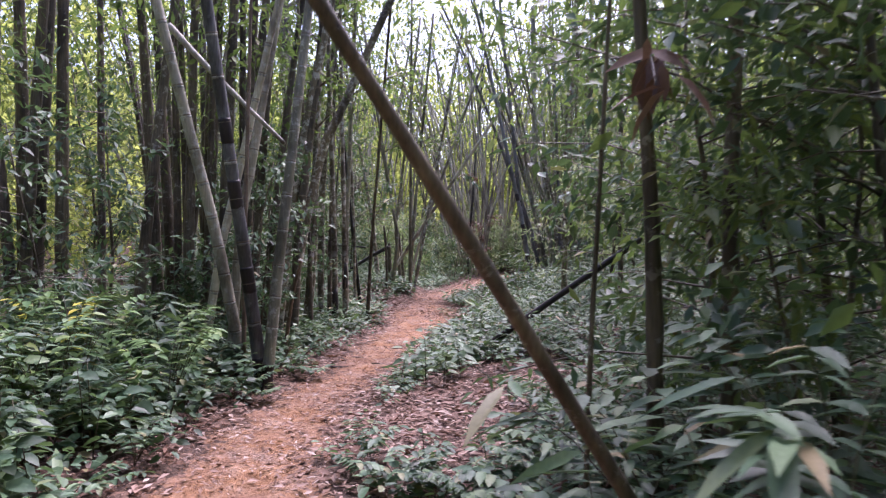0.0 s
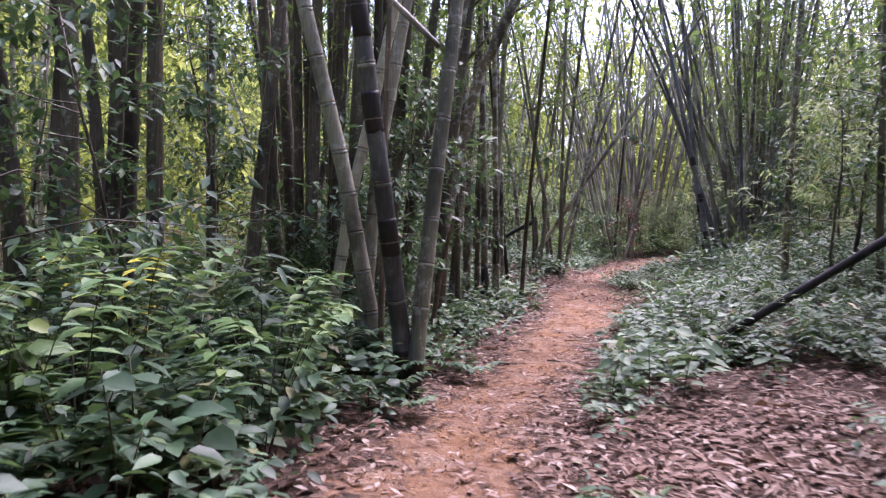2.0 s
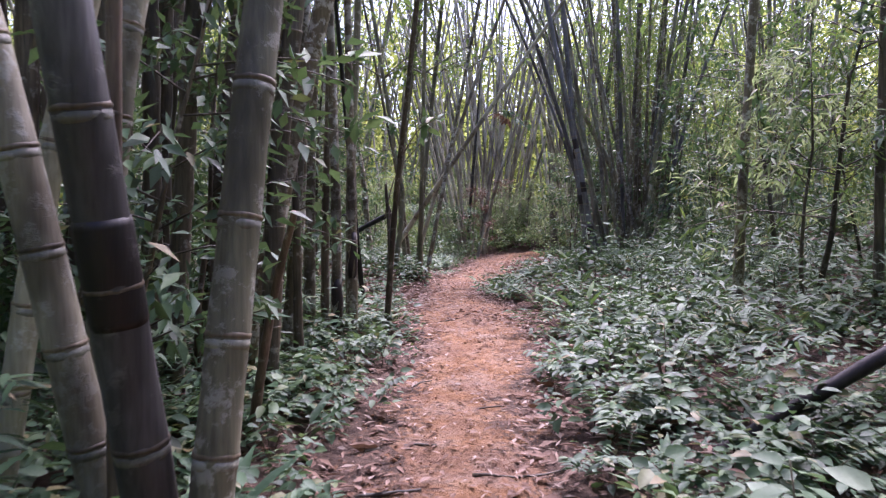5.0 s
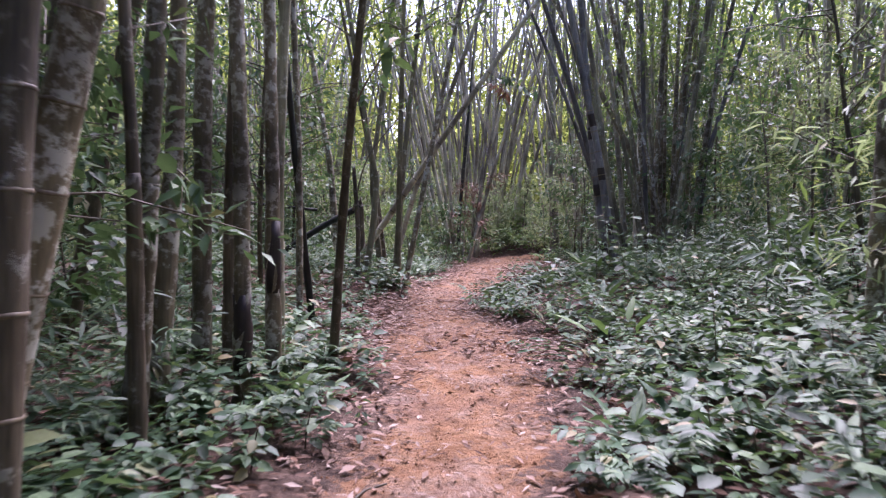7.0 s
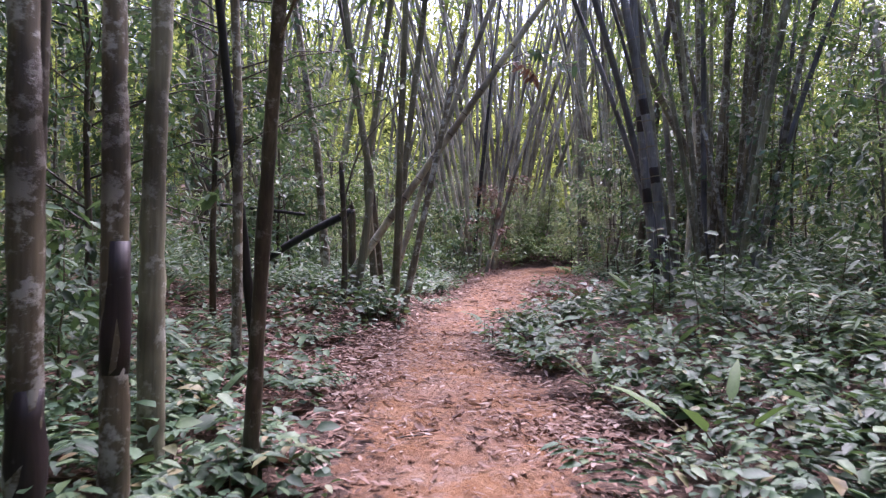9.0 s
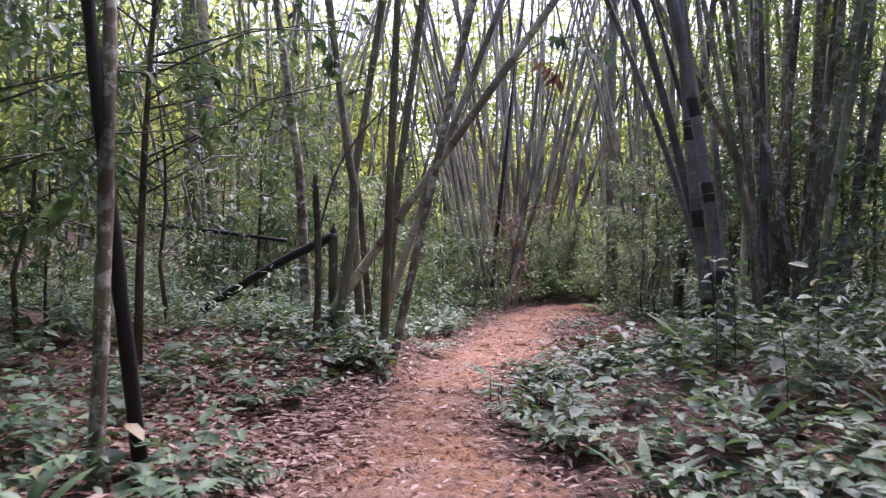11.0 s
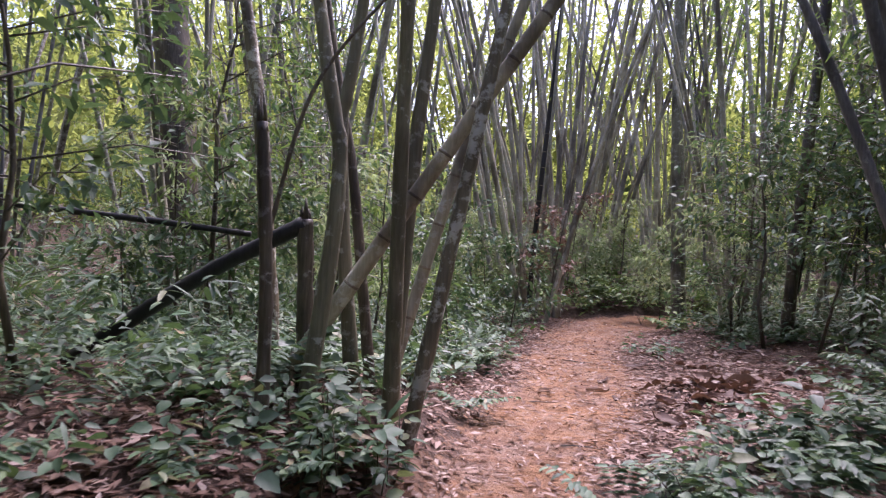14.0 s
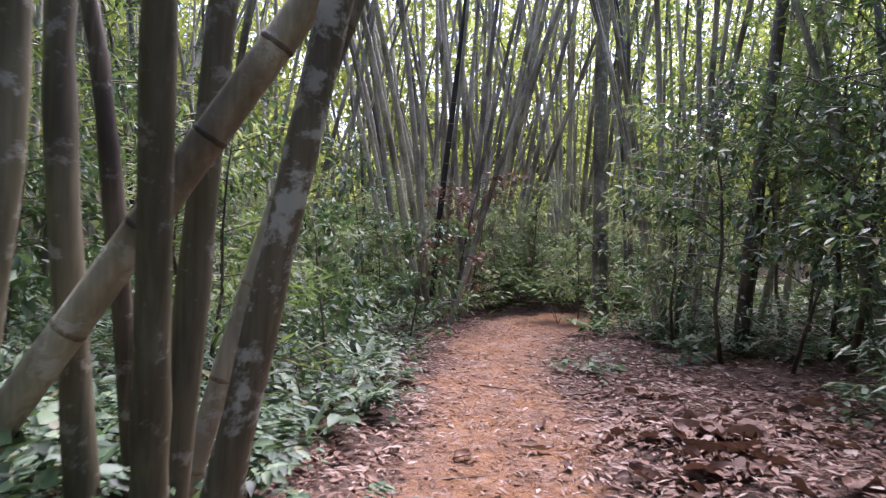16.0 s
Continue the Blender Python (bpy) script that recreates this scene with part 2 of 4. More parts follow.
# ---- mesh helpers ----
def mesh_from(name, verts, faces_by_size, material, attributes=(), smooth=True):
    me = bpy.data.meshes.new(name)
    verts = np.asarray(verts, np.float32).reshape(-1, 3)
    loops = np.concatenate([np.asarray(f, np.int32).ravel() for f in faces_by_size])
    sizes = np.concatenate([np.full(len(f), np.asarray(f).shape[1], np.int32) for f in faces_by_size])
    me.vertices.add(len(verts))
    me.vertices.foreach_set("co", verts.ravel())
    me.loops.add(len(loops))
    me.loops.foreach_set("vertex_index", loops)
    me.polygons.add(len(sizes))
    me.polygons.foreach_set("loop_start", np.concatenate([[0], np.cumsum(sizes)[:-1]]).astype(np.int32))
    if smooth:
        me.polygons.foreach_set("use_smooth", np.ones(len(sizes), bool))
    for key, values in attributes:
        a = me.attributes.new(key, "FLOAT", "POINT")
        a.data.foreach_set("value", np.asarray(values, np.float32))
    me.materials.append(material)
    me.update(calc_edges=True)
    me.validate()
    return me


def unit(v):
    v = np.asarray(v, float)
    return v / np.maximum(np.linalg.norm(v, axis=-1, keepdims=True), 1e-9)


class Leaves:
    """Collects leaf blades: foot, direction, upper side, length, width."""

    def __init__(self):
        self.rows = []

    def add(self, p, d, n, length, width):
        p = np.atleast_2d(np.asarray(p, float))
        k = len(p)
        self.rows.append(np.hstack([p, np.broadcast_to(d, (k, 3)), np.broadcast_to(n, (k, 3)),
                                    np.broadcast_to(np.asarray(length, float).reshape(-1, 1), (k, 1)), np.broadcast_to(np.asarray(width, float).reshape(-1, 1), (k, 1))]))

    def data(self):
        return np.vstack(self.rows)

    def mesh(self, name, material, fine=True, bend=0.18):
        return blades(name, self.data(), material, fine, bend)


def blades(name, a, material, fine=True, bend=0.18, medium=False):
    p, d = a[:, 0:3], unit(a[:, 3:6])
    side = unit(np.cross(d, a[:, 6:9]))
    n = np.cross(side, d)
    ln, w = a[:, 9:10], a[:, 10:11] / 2

    def at(s, across, lift):
        return p + d * ln * s + side * w * across + n * (lift * w - bend * ln * s * s)

    if fine:
        v = np.stack([at(0, 0, 0), at(0.24, -0.95, 0.25), at(0.24, 0, 0), at(0.24, 0.95, 0.25), at(0.64, -0.86, 0.25), at(0.64, 0, 0), at(0.64, 0.86, 0.25), at(1, 0, 0)], 1)
        base = np.arange(len(a))[:, None] * 8
        tris = np.array([(0, 2, 1), (0, 3, 2), (4, 5, 7), (5, 6, 7)])
        quads = np.array([(1, 2, 5, 4), (2, 3, 6, 5)])
        return mesh_from(name, v, [(base[:, None] + tris).reshape(-1, 3), (base[:, None] + quads).reshape(-1, 4)], material)
    if medium:
        v = np.stack([at(0, 0, 0), at(0.38, -1, 0.25), at(0.42, 0, 0), at(0.38, 1, 0.25), at(1, 0, 0)], 1)
        base = np.arange(len(a))[:, None] * 5
        return mesh_from(name, v, [(base[:, None] + np.array([(0, 2, 1), (0, 3, 2), (1, 2, 4), (2, 3, 4)])).reshape(-1, 3)], material)
    v = np.stack([at(0, 0, 0), at(0.42, -1, 0.25), at(1, 0, 0), at(0.42, 1, 0.25)], 1)
    base = np.arange(len(a))[:, None] * 4
    return mesh_from(name, v, [(base[:, None] + np.array([(0, 2, 1), (0, 3, 2)])).reshape(-1, 3)], material)


def curve_through(points, n):
    """A smooth line through a few points (Catmull-Rom), n points long."""
    p = [Vector(q) for q in points]
    p = [p[0] * 2 - p[1]] + p + [p[-1] * 2 - p[-2]]
    out = []
    for k in range(n):
        u = k / (n - 1) * (len(p) - 3)
        i = min(int(u), len(p) - 4)
        t = u - i
        a, b, c, d = p[i:i + 4]
        out.append(0.5 * ((2 * b) + (c - a) * t + (2 * a - 5 * b + 4 * c - d) * t * t + (3 * b - a - 3 * c + d) * t ** 3))
    return out


def tube_data(line, radii, sides=8, rough=0.0, seed=0, cap=True):
    rng = np.random.default_rng(seed)
    line = np.array([tuple(q) for q in line])
    tang = unit(np.gradient(line, axis=0))
    ref = np.where(np.abs(tang[:, 2:3]) > 0.9, np.array([[1.0, 0, 0]]), np.array([[0, 0, 1.0]]))
    ref = np.broadcast_to(ref[0], tang.shape)
    u = unit(np.cross(tang, ref))
    w = np.cross(tang, u)
    ang = np.arange(sides) / sides * 2 * math.pi
    r = np.asarray(radii)[:, None] * (1 + rough * (rng.random((len(line), sides)) - 0.5))
    v = line[:, None] + u[:, None] * (np.cos(ang) * r)[..., None] + w[:, None] * (np.sin(ang) * r)[..., None]
    i, j = np.meshgrid(np.arange(len(line) - 1), np.arange(sides), indexing="ij")
    k = (j + 1) % sides
    quads = np.stack([i * sides + j, i * sides + k, (i + 1) * sides + k, (i + 1) * sides + j], -1).reshape(-1, 4)
    verts = np.vstack([v.reshape(-1, 3), line[:1], line[-1:]])
    a, b, last = len(verts) - 2, len(verts) - 1, (len(line) - 1) * sides
    jj = np.arange(sides)
    caps = np.vstack([np.stack([np.full(sides, a), (jj + 1) % sides, jj], 1), np.stack([np.full(sides, b), last + jj, last + (jj + 1) % sides], 1)])
    return verts, quads, caps


def tube(name, line, radii, material, sides=8, rough=0.0, seed=0):
    v, q, c = tube_data(line, radii, sides, rough, seed)
    return mesh_from(name, v, [q, c], material)


def tubes(name, many, material, sides=5):
    """Several thin tubes (stems of one plant) in one mesh."""
    vs, qs, cs, n = [], [], [], 0
    for line, radii in many:
        v, q, c = tube_data(line, radii, sides)
        vs.append(v), qs.append(q + n), cs.append(c + n)
        n += len(v)
    return mesh_from(name, np.vstack(vs), [np.vstack(qs), np.vstack(cs)], material)


def under(name, me, parent, label=""):
    ob = new(name, me)
    ob.parent = parent
    return tagged(ob, label)


def empty(name, at=(0, 0, 0)):
    ob = new(name)
    ob.empty_display_size = 0.1
    ob.location = at
    return ob


# ---- ground ----
def build_ground():
    xs = np.concatenate([[-900, -300, -120, -70], np.linspace(-45, -9, 40), np.linspace(-8.9, 8.9, 160), np.linspace(9, 45, 40), [70, 120, 300, 900]])
    ys = np.concatenate([[-900, -300, -120, -60], np.linspace(-30, -4.2, 30), np.linspace(-4, 36, 330), np.linspace(36.3, 70, 60), [90, 140, 300, 900]])
    x, y = np.meshgrid(xs, ys)
    rng = np.random.default_rng(3)
    z = height(np.clip(x, -60, 60), np.clip(y, -40, 75))
    near = (np.abs(x) < 9) & (y > -4) & (y < 36.2)
    z = z + near * ((rng.random(x.shape) - 0.5) * 0.02 + 0.02 * np.sin(9.1 * x + 2 * np.sin(4.3 * y)) * np.sin(6.7 * y + 1.5 * np.sin(5.1 * x)))
    trod = 1 - step(-0.75, 0.4, off_path(x, y))
    v = np.stack([x, y, z], -1).reshape(-1, 3)
    w = len(xs)
    i, j = np.meshgrid(np.arange(len(ys) - 1), np.arange(w - 1), indexing="ij")
    quads = np.stack([i * w + j, i * w + j + 1, (i + 1) * w + j + 1, (i + 1) * w + j], -1).reshape(-1, 4)
    ob = new("ground", mesh_from("ground", v, [quads], M_SOIL, [("trod", trod.ravel())]))
    tagged(ob, "forest floor of dark soil with a trodden orange clay path", "ground", kind="structure")


build_ground()


# ---- bamboo culms and tree trunks ----
def culm_line(points, top):
    """Extends the visible stretch of a stem down into the ground and up to its top."""
    p = [Vector(q) for q in points]
    a = p[0] - p[1]
    down = p[0] + a * ((p[0].z - float(height(p[0].x, p[0].y)) + 0.12) / max(0.05, -a.z)) if a.z < -0.02 else p[0]
    b = p[-1] - p[-2]
    up = p[-1] + b * ((top - p[-1].z) / max(0.1, b.z))
    return [down] + p + [up]


def culm(points, r, material=None, top=9.5, internode=0.38, label="", name="bamboo_culm", nodes=True, group="culms beside the path", seed=1, sheaths=()):
    """One jointed bamboo stem: a slightly swollen stem and a ring at every joint in view."""
    rng = random.Random(seed)
    ends = culm_line(points, top)
    dense = curve_through(ends, 60)
    lengths = [0.0]
    for a, b in zip(dense, dense[1:]):
        lengths.append(lengths[-1] + (b - a).length)
    total = lengths[-1]

    def spot(s):
        return Vector([float(np.interp(s, lengths, [q[k] for q in dense])) for k in range(3)])

    stations, radii, joints = [], [], []
    s = 0.0
    while s < total:
        gap = internode * rng.uniform(0.9, 1.12)
        taper = r * (1.12 - 0.5 * s / total)
        joints.append((s, taper))
        for ds, k in ((0.0, 1.03), (0.02, 1.0), (gap * 0.5, 0.98), (gap - 0.02, 1.0)):
            if s + ds < total:
                stations.append(s + ds), radii.append(r * (1.12 - 0.5 * (s + ds) / total) * k)
        s += gap
    line = [spot(q) for q in stations]
    thing = empty(name, line[0])
    off = Vector(line[0])
    under("stem", tube("stem", [q - off for q in line], radii, material or M_CULM, 12, 0.05, seed), thing)
    if nodes:
        for s, tr in joints:
            p = spot(s)
            if s < 0.1 or p.z > 4.6:
                continue
            d = (spot(min(s + 0.05, total)) - p).normalized() * 0.009
            ring = tube("node_ring", [p - d * 1.4 - off, p - d * 0.5 - off, p + d * 0.5 - off, p + d * 1.4 - off], [tr * 0.98, tr * 1.06, tr * 1.05, tr * 0.98], M_NODE, 12, 0.04, seed)
            under("node_ring", ring, thing)
            if seed < 7 and s > 0.3:
                b = spot(s - 0.045) - off
                under("wax_band", tube("wax_band", [b, b.lerp(p - off, 0.3), b.lerp(p - off, 0.7)], [tr * 1.0, tr * 1.02, tr * 1.015], M_BLOOM, 12, 0.03, seed), thing, "pale powdery band under the joint")
    for z0, ln in sheaths:
        k = min(range(60), key=lambda q: abs(dense[q].z - z0))
        piece = [spot(lengths[k] + ln * u) for u in (0, 0.08, 0.5, 0.92, 1.0)]
        tr = r * (1.12 - 0.5 * lengths[k] / total) * 1.03
        under("sheath", tube("sheath", [q - off for q in piece], [tr * 0.97, tr * 1.0, tr * 1.0, tr * 0.995, tr * 0.95], M_SHEATH, 12, 0.03, seed), thing, "dark purple-black sheath stain")
    return tagged(thing, label or "grey-green bamboo culm with pale lichen and ringed joints", "bamboo", group)


def trunk(points, r, material=None, top=9.0, label="", name="tree", seed=1, rough=0.16, taper=0.5, category="tree", group="", chars=()):
    """A trunk; where it reaches its top in the canopy it also has limbs and a crown."""
    ends = culm_line(points, top) if top else [Vector(q) for q in points]
    line = curve_through(ends, 36)
    rng = np.random.default_rng(seed)
    radii = [r * (1.15 - taper * k / 35) * rng.uniform(0.93, 1.07) * (1 + 0.35 * max(0, 1 - k / 3) * (1 if top else 0)) for k in range(36)]
    off = Vector(line[0])
    thing = empty(name, off)
    under("trunk" if top else "wood", tube("trunk", [q - off for q in line], radii, material or M_BARK, 12, rough, seed), thing)
    for a, b in chars:
        m = [k for k in range(36) if a <= line[k].z <= b] or [1]
        m = list(range(max(0, m[0] - 1), m[-1] + 2))
        under("char_patch", tube("char_patch", [line[k] - off for k in m], [radii[k] * (1.0 if k in (m[0], m[-1]) else 1.03) for k in m], M_SHEATH, 12, rough, seed), thing, "blackened burnt patch of bark")
    if name == "snag":
        tip, up = line[-1] - off, (line[-1] - line[-2]).normalized()
        for k in range(4):
            side = Vector((math.cos(k * 1.7), math.sin(k * 1.7), 0)) * r * 0.5
            ln = rng.uniform(0.06, 0.2)
            under("splinter", tube("splinter", [tip + side - up * 0.05, tip + side * 0.9 + up * ln * 0.5, tip + side * 0.7 + up * ln], [r * 0.42, r * 0.26, r * 0.05], material or M_BARK, 6, 0.2, seed + k), thing)
    if top >= 8:
        crown = Leaves()
        for k in range(7):
            c = line[int(rng.integers(29, 35))] - off
            a = rng.random() * 6.28
            reach = rng.uniform(0.5, 1.5)
            tip = c + Vector((math.cos(a) * reach, math.sin(a) * reach, reach * rng.uniform(0.1, 0.7)))
            under("branch", tube("branch", curve_through([c, c.lerp(tip, 0.5) + Vector((0, 0, 0.1)), tip], 6), [r * q for q in (0.35, 0.3, 0.26, 0.2, 0.15, 0.08)], material or M_BARK, 6, 0.1, seed + k), thing)
            m = 34
            t = rng.uniform(0.3, 1.1, m)[:, None]
            size = rng.uniform(0.1, 0.2, m)
            crown.add(np.array(c) * (1 - t) + np.array(tip) * t + rng.normal(0, 0.16, (m, 3)), unit(rng.normal(0, 1, (m, 3)) + (0, 0, -0.4)), unit(rng.normal(0, 0.4, (m, 3)) + (0, 0, 1.0)), size, size * 0.42)
        tagged(under("crown", crown.mesh("crown", M_CANOPY, False), thing), kind="stuff")
    return tagged(thing, label or "slender brown forest tree trunk with lichen patches", category, group)


# clump at the bend of the path
culm([(-1.95, 8.12, 0.04), (-1.82, 8.3, 1.68), (-1.69, 8.5, 3.2)], 0.068, M_CULM, internode=0.42, label="tall olive-grey bamboo culm leaning beside the clay path", seed=2, sheaths=((-0.05, 0.35),))
culm([(-2.04, 8.2, 0.16), (-2.15, 8.0, 1.43), (-2.31, 7.75, 3.03)], 0.078, M_CULM_DARK, internode=0.5, label="dark purple-grey bamboo culm with blackened joints", seed=3, sheaths=((0.1, 0.3), (1.2, 0.32), (2.2, 0.34), (2.9, 0.3)))
culm([(-2.44, 8.7, 0.24), (-2.72, 8.5, 1.94), (-2.98, 8.3, 3.23)], 0.072, M_CULM_PALE, internode=0.4, label="pale lichen-spotted bamboo culm leaning away from the path", seed=4)
culm([(-2.72, 9.2, 0.5), (-2.6, 9.2, 2.05), (-2.37, 9.3, 3.52)], 0.066, M_CULM_PALE, seed=5)
culm([(-2.95, 9.0, 0.9), (-2.8, 9.0, 1.78), (-2.55, 9.0, 2.83)], 0.055, M_CULM_PALE, seed=6)
culm([(-2.6, 11.4, 0.95), (-2.41, 11.4, 2.54), (-2.09, 11.4, 4.17)], 0.085, M_BARK_OLIVE, seed=7)
culm([(-2.53, 11.8, 0.93), (-1.99, 11.8, 3.37), (-1.58, 11.8, 4.27)], 0.08, M_BARK_OLIVE, seed=8)
culm([(-2.37, 11.4, 0.85), (-2.3, 11.4, 2.11), (-2.17, 11.4, 3.18)], 0.075, M_BARK, seed=9)
trunk([(-3.36, 8.6, 4.63), (-2.76, 8.6, 3.99), (-1.84, 8.6, 3.08)], 0.04, M_CULM_PALE, top=0, name="fallen_branch", label="pale broken branch caught slanting between the culms", category="branch")
trunk([(-2.3, 10.4, 0.1), (-2.12, 10.2, 1.0), (-1.95, 10.0, 1.55)], 0.03, M_STICK, top=0, name="fallen_branch", label="bare dry branch leaning between bamboo stems", category="branch")
# row of trunks farther along
trunk([(-2.5, 14.2, 0.6), (-2.48, 14.2, 2.6), (-2.38, 14.2, 3.9)], 0.07, M_BARK_OLIVE, seed=11)
trunk([(-2.16, 14.0, 0.6), (-2.17, 14.0, 1.7), (-2.2, 14.0, 2.7)], 0.064, M_BARK_OLIVE, label="slim upright trunk with pale lichen rings", seed=12, chars=((0.35, 0.85),))
trunk([(-2.34, 14.35, 0.6), (-2.33, 14.35, 1.7), (-2.3, 14.35, 2.7)], 0.05, M_BARK, seed=13)
trunk([(-2.02, 14.4, 0.57), (-2.03, 14.4, 1.71), (-2.05, 14.4, 2.79)], 0.06, M_BARK_OLIVE, label="slim upright trunk with pale lichen rings", seed=14, chars=((0.9, 1.3),))
trunk([(-2.1, 15.0, 0.68), (-2.1, 15.0, 1.75), (-2.05, 15.0, 2.98)], 0.062, M_CULM, seed=15)
trunk([(-2.51, 13.0, 0.59), (-2.45, 13.0, 1.49), (-2.41, 13.0, 2.34)], 0.066, M_BARK_OLIVE, label="mottled trunk with white lichen blotches", seed=16)
trunk([(-2.6, 13.6, 0.46), (-2.51, 13.6, 1.64), (-2.48, 13.6, 2.53)], 0.07, M_BARK_OLIVE, seed=17)
trunk([(-2.37, 12.6, 0.8), (-2.38, 12.6, 1.55), (-2.41, 12.6, 2.21)], 0.042, M_BARK, seed=18)
trunk([(-2.5, 14.2, 0.0), (-2.5, 14.2, 0.6), (-2.49, 14.2, 1.07)], 0.062, M_BARK, top=0, name="tree_stump", label="short dark broken stump among seedlings", category="stump", taper=0.2)
trunk([(-1.62, 15.1, 0.43), (-1.52, 14.9, 1.76), (-1.39, 14.6, 2.88)], 0.04, M_BARK, label="thin brown sapling stem with knots", seed=20)
trunk([(-2.12, 17.3, 0.3), (-2.26, 17.0, 2.03), (-2.35, 16.8, 3.28)], 0.042, M_BLACK, label="thin blackened stem leaning among the trees", seed=21)
trunk([(-2.21, 17.0, 0.34), (-2.23, 17.0, 2.2), (-2.29, 17.0, 3.62)], 0.042, M_BARK_OLIVE, seed=22)
# crossing poles at the second bend
P2 = "culms at the second bend"
culm([(-1.85, 21.87, 0.76), (-1.11, 21.73, 1.85), (0.21, 21.47, 3.79)], 0.056, M_CULM_PALE, top=7.0, label="thick pale pole leaning far over the path", group=P2, seed=31)
SMOOTH = "smooth olive-grey pole-like tree with pale lichen spots"
trunk([(-1.69, 21.5, 0.69), (-1.56, 21.5, 2.03), (-1.74, 21.5, 3.14)], 0.058, M_SMOOTH, label=SMOOTH, group=P2, seed=32, rough=0.06)
trunk([(-1.51, 22.0, 0.72), (-1.65, 22.0, 2.3), (-1.53, 22.0, 3.33)], 0.058, M_SMOOTH, label=SMOOTH, group=P2, seed=33, rough=0.06)
trunk([(-1.43, 22.3, 0.72), (-1.61, 22.3, 2.14), (-1.8, 22.3, 3.09)], 0.042, M_BARK, group=P2, seed=34, rough=0.1)
trunk([(-1.17, 21.6, 0.62), (-1.15, 21.41, 2.05), (-1.13, 21.24, 3.15)], 0.055, M_SMOOTH, label=SMOOTH, group=P2, seed=35, rough=0.06)
trunk([(-1.2, 21.95, 0.67), (-1.1, 21.92, 2.3), (-1.0, 21.88, 3.31)], 0.058, M_SMOOTH, label=SMOOTH, group=P2, seed=36, rough=0.06)
trunk([(-0.97, 21.35, 0.67), (-0.74, 21.32, 1.91), (-0.48, 21.28, 3.29)], 0.05, M_BARK_OLIVE, label="dark reddish leaning stem with white lichen spots", group=P2, seed=37, rough=0.12)
culm([(-1.25, 22.4, 0.6), (-0.8, 22.4, 2.2), (-0.2, 22.4, 3.9)], 0.045, M_CULM_PALE, group=P2, seed=38)
trunk([(-1.84, 20.9, 0.1), (-1.83, 20.9, 1.2), (-1.9, 20.9, 2.21)], 0.038, M_BARK, top=0, name="snag", label="dead dark brown snag with a broken top", category="stump", taper=0.25, seed=39)
trunk([(-2.45, 23.0, 1.6), (-2.55, 23.0, 2.64), (-2.73, 23.0, 3.67)], 0.07, M_BARK_OLIVE, seed=40)
trunk([(-1.86, 21.9, 1.69), (-2.61, 21.95, 1.28), (-3.6, 22.0, 0.62)], 0.05, M_BLACK, top=0, name="fallen_pole", label="charred pole snapped over and slanting to the ground", category="branch", taper=0.1, seed=41)
trunk([(-1.83, 21.9, 0.1), (-1.83, 21.9, 0.9), (-1.86, 21.9, 1.72)], 0.055, M_BARK, top=0, name="snag", label="upright broken post holding up a charred pole", category="stump", taper=0.15, seed=42)
trunk([(-5.4, 24.0, 1.87), (-4.2, 24.0, 1.78), (-2.9, 24.0, 1.66)], 0.03, M_BLACK, top=0, name="fallen_pole", label="thin black pole lying level in the branches", category="branch", taper=0.1, seed=43)
trunk([(-1.95, 21.3, 1.6), (-1.69, 21.3, 2.53), (-1.1, 21.3, 3.3)], 0.014, M_BARK, top=0, name="fallen_branch", label="thin bent twig hanging across the culms", category="branch", seed=44)
trunk([(-6.96, 32.0, 0.96), (-7.18, 32.0, 4.39), (-7.48, 32.0, 7.86)], 0.46, M_BARK, top=14, name="tree", label="big dark tree trunk standing back in the forest", seed=45)
trunk([(4.01, 33.0, 2.12), (3.9, 33.0, 5.06), (3.87, 33.0, 7.63)], 0.15, M_CULM, top=13, label="tall straight grey trunk beyond the path", seed=46)
trunk([(2.58, 14.2, 0.66), (2.62, 14.2, 2.14), (2.71, 14.2, 4.13)], 0.062, M_BARK_OLIVE, label="thin mossy trunk among low seedlings", seed=47)
trunk([(3.5, 13.0, 0.66), (3.48, 13.0, 2.05), (3.49, 13.0, 3.76)], 0.055, M_BARK, seed=48)
trunk([(4.33, 28.2, 0.61), (4.5, 28.2, 2.8), (4.77, 28.2, 5.61)], 0.1, M_BARK, seed=49)
trunk([(1.55, 3.4, 0.3), (1.53, 3.4, 1.72), (1.47, 3.4, 2.76)], 0.05, M_BARK, top=7, label="dark mossy stem close beside the path", seed=50)
trunk([(2.03, 3.6, 0.5), (2.03, 3.6, 2.0), (2.05, 3.6, 2.81)], 0.055, M_BARK, top=7, seed=51)
trunk([(1.12, 3.2, 0.2), (1.15, 3.2, 1.2), (1.19, 3.2, 1.96)], 0.016, M_BARK, top=3.4, seed=52)
# the leaning stick at the start, and the fallen pole on the bank
trunk([(1.66, 2.2, -0.1), (0.67, 1.6, 1.5), (-0.28, 1.02, 3.0)], 0.028, M_BARK, top=5.0, name="leaning_pole", label="mossy dark pole leaning over the start of the path", category="branch", seed=53)
trunk([(0.55, 10.2, 0.02), (2.4, 9.7, 1.4), (4.6, 9.2, 3.0)], 0.042, M_SHEATH, top=0, name="fallen_pole", label="fallen dark pole propped slanting on the bank", category="branch", taper=0.2, seed=54)

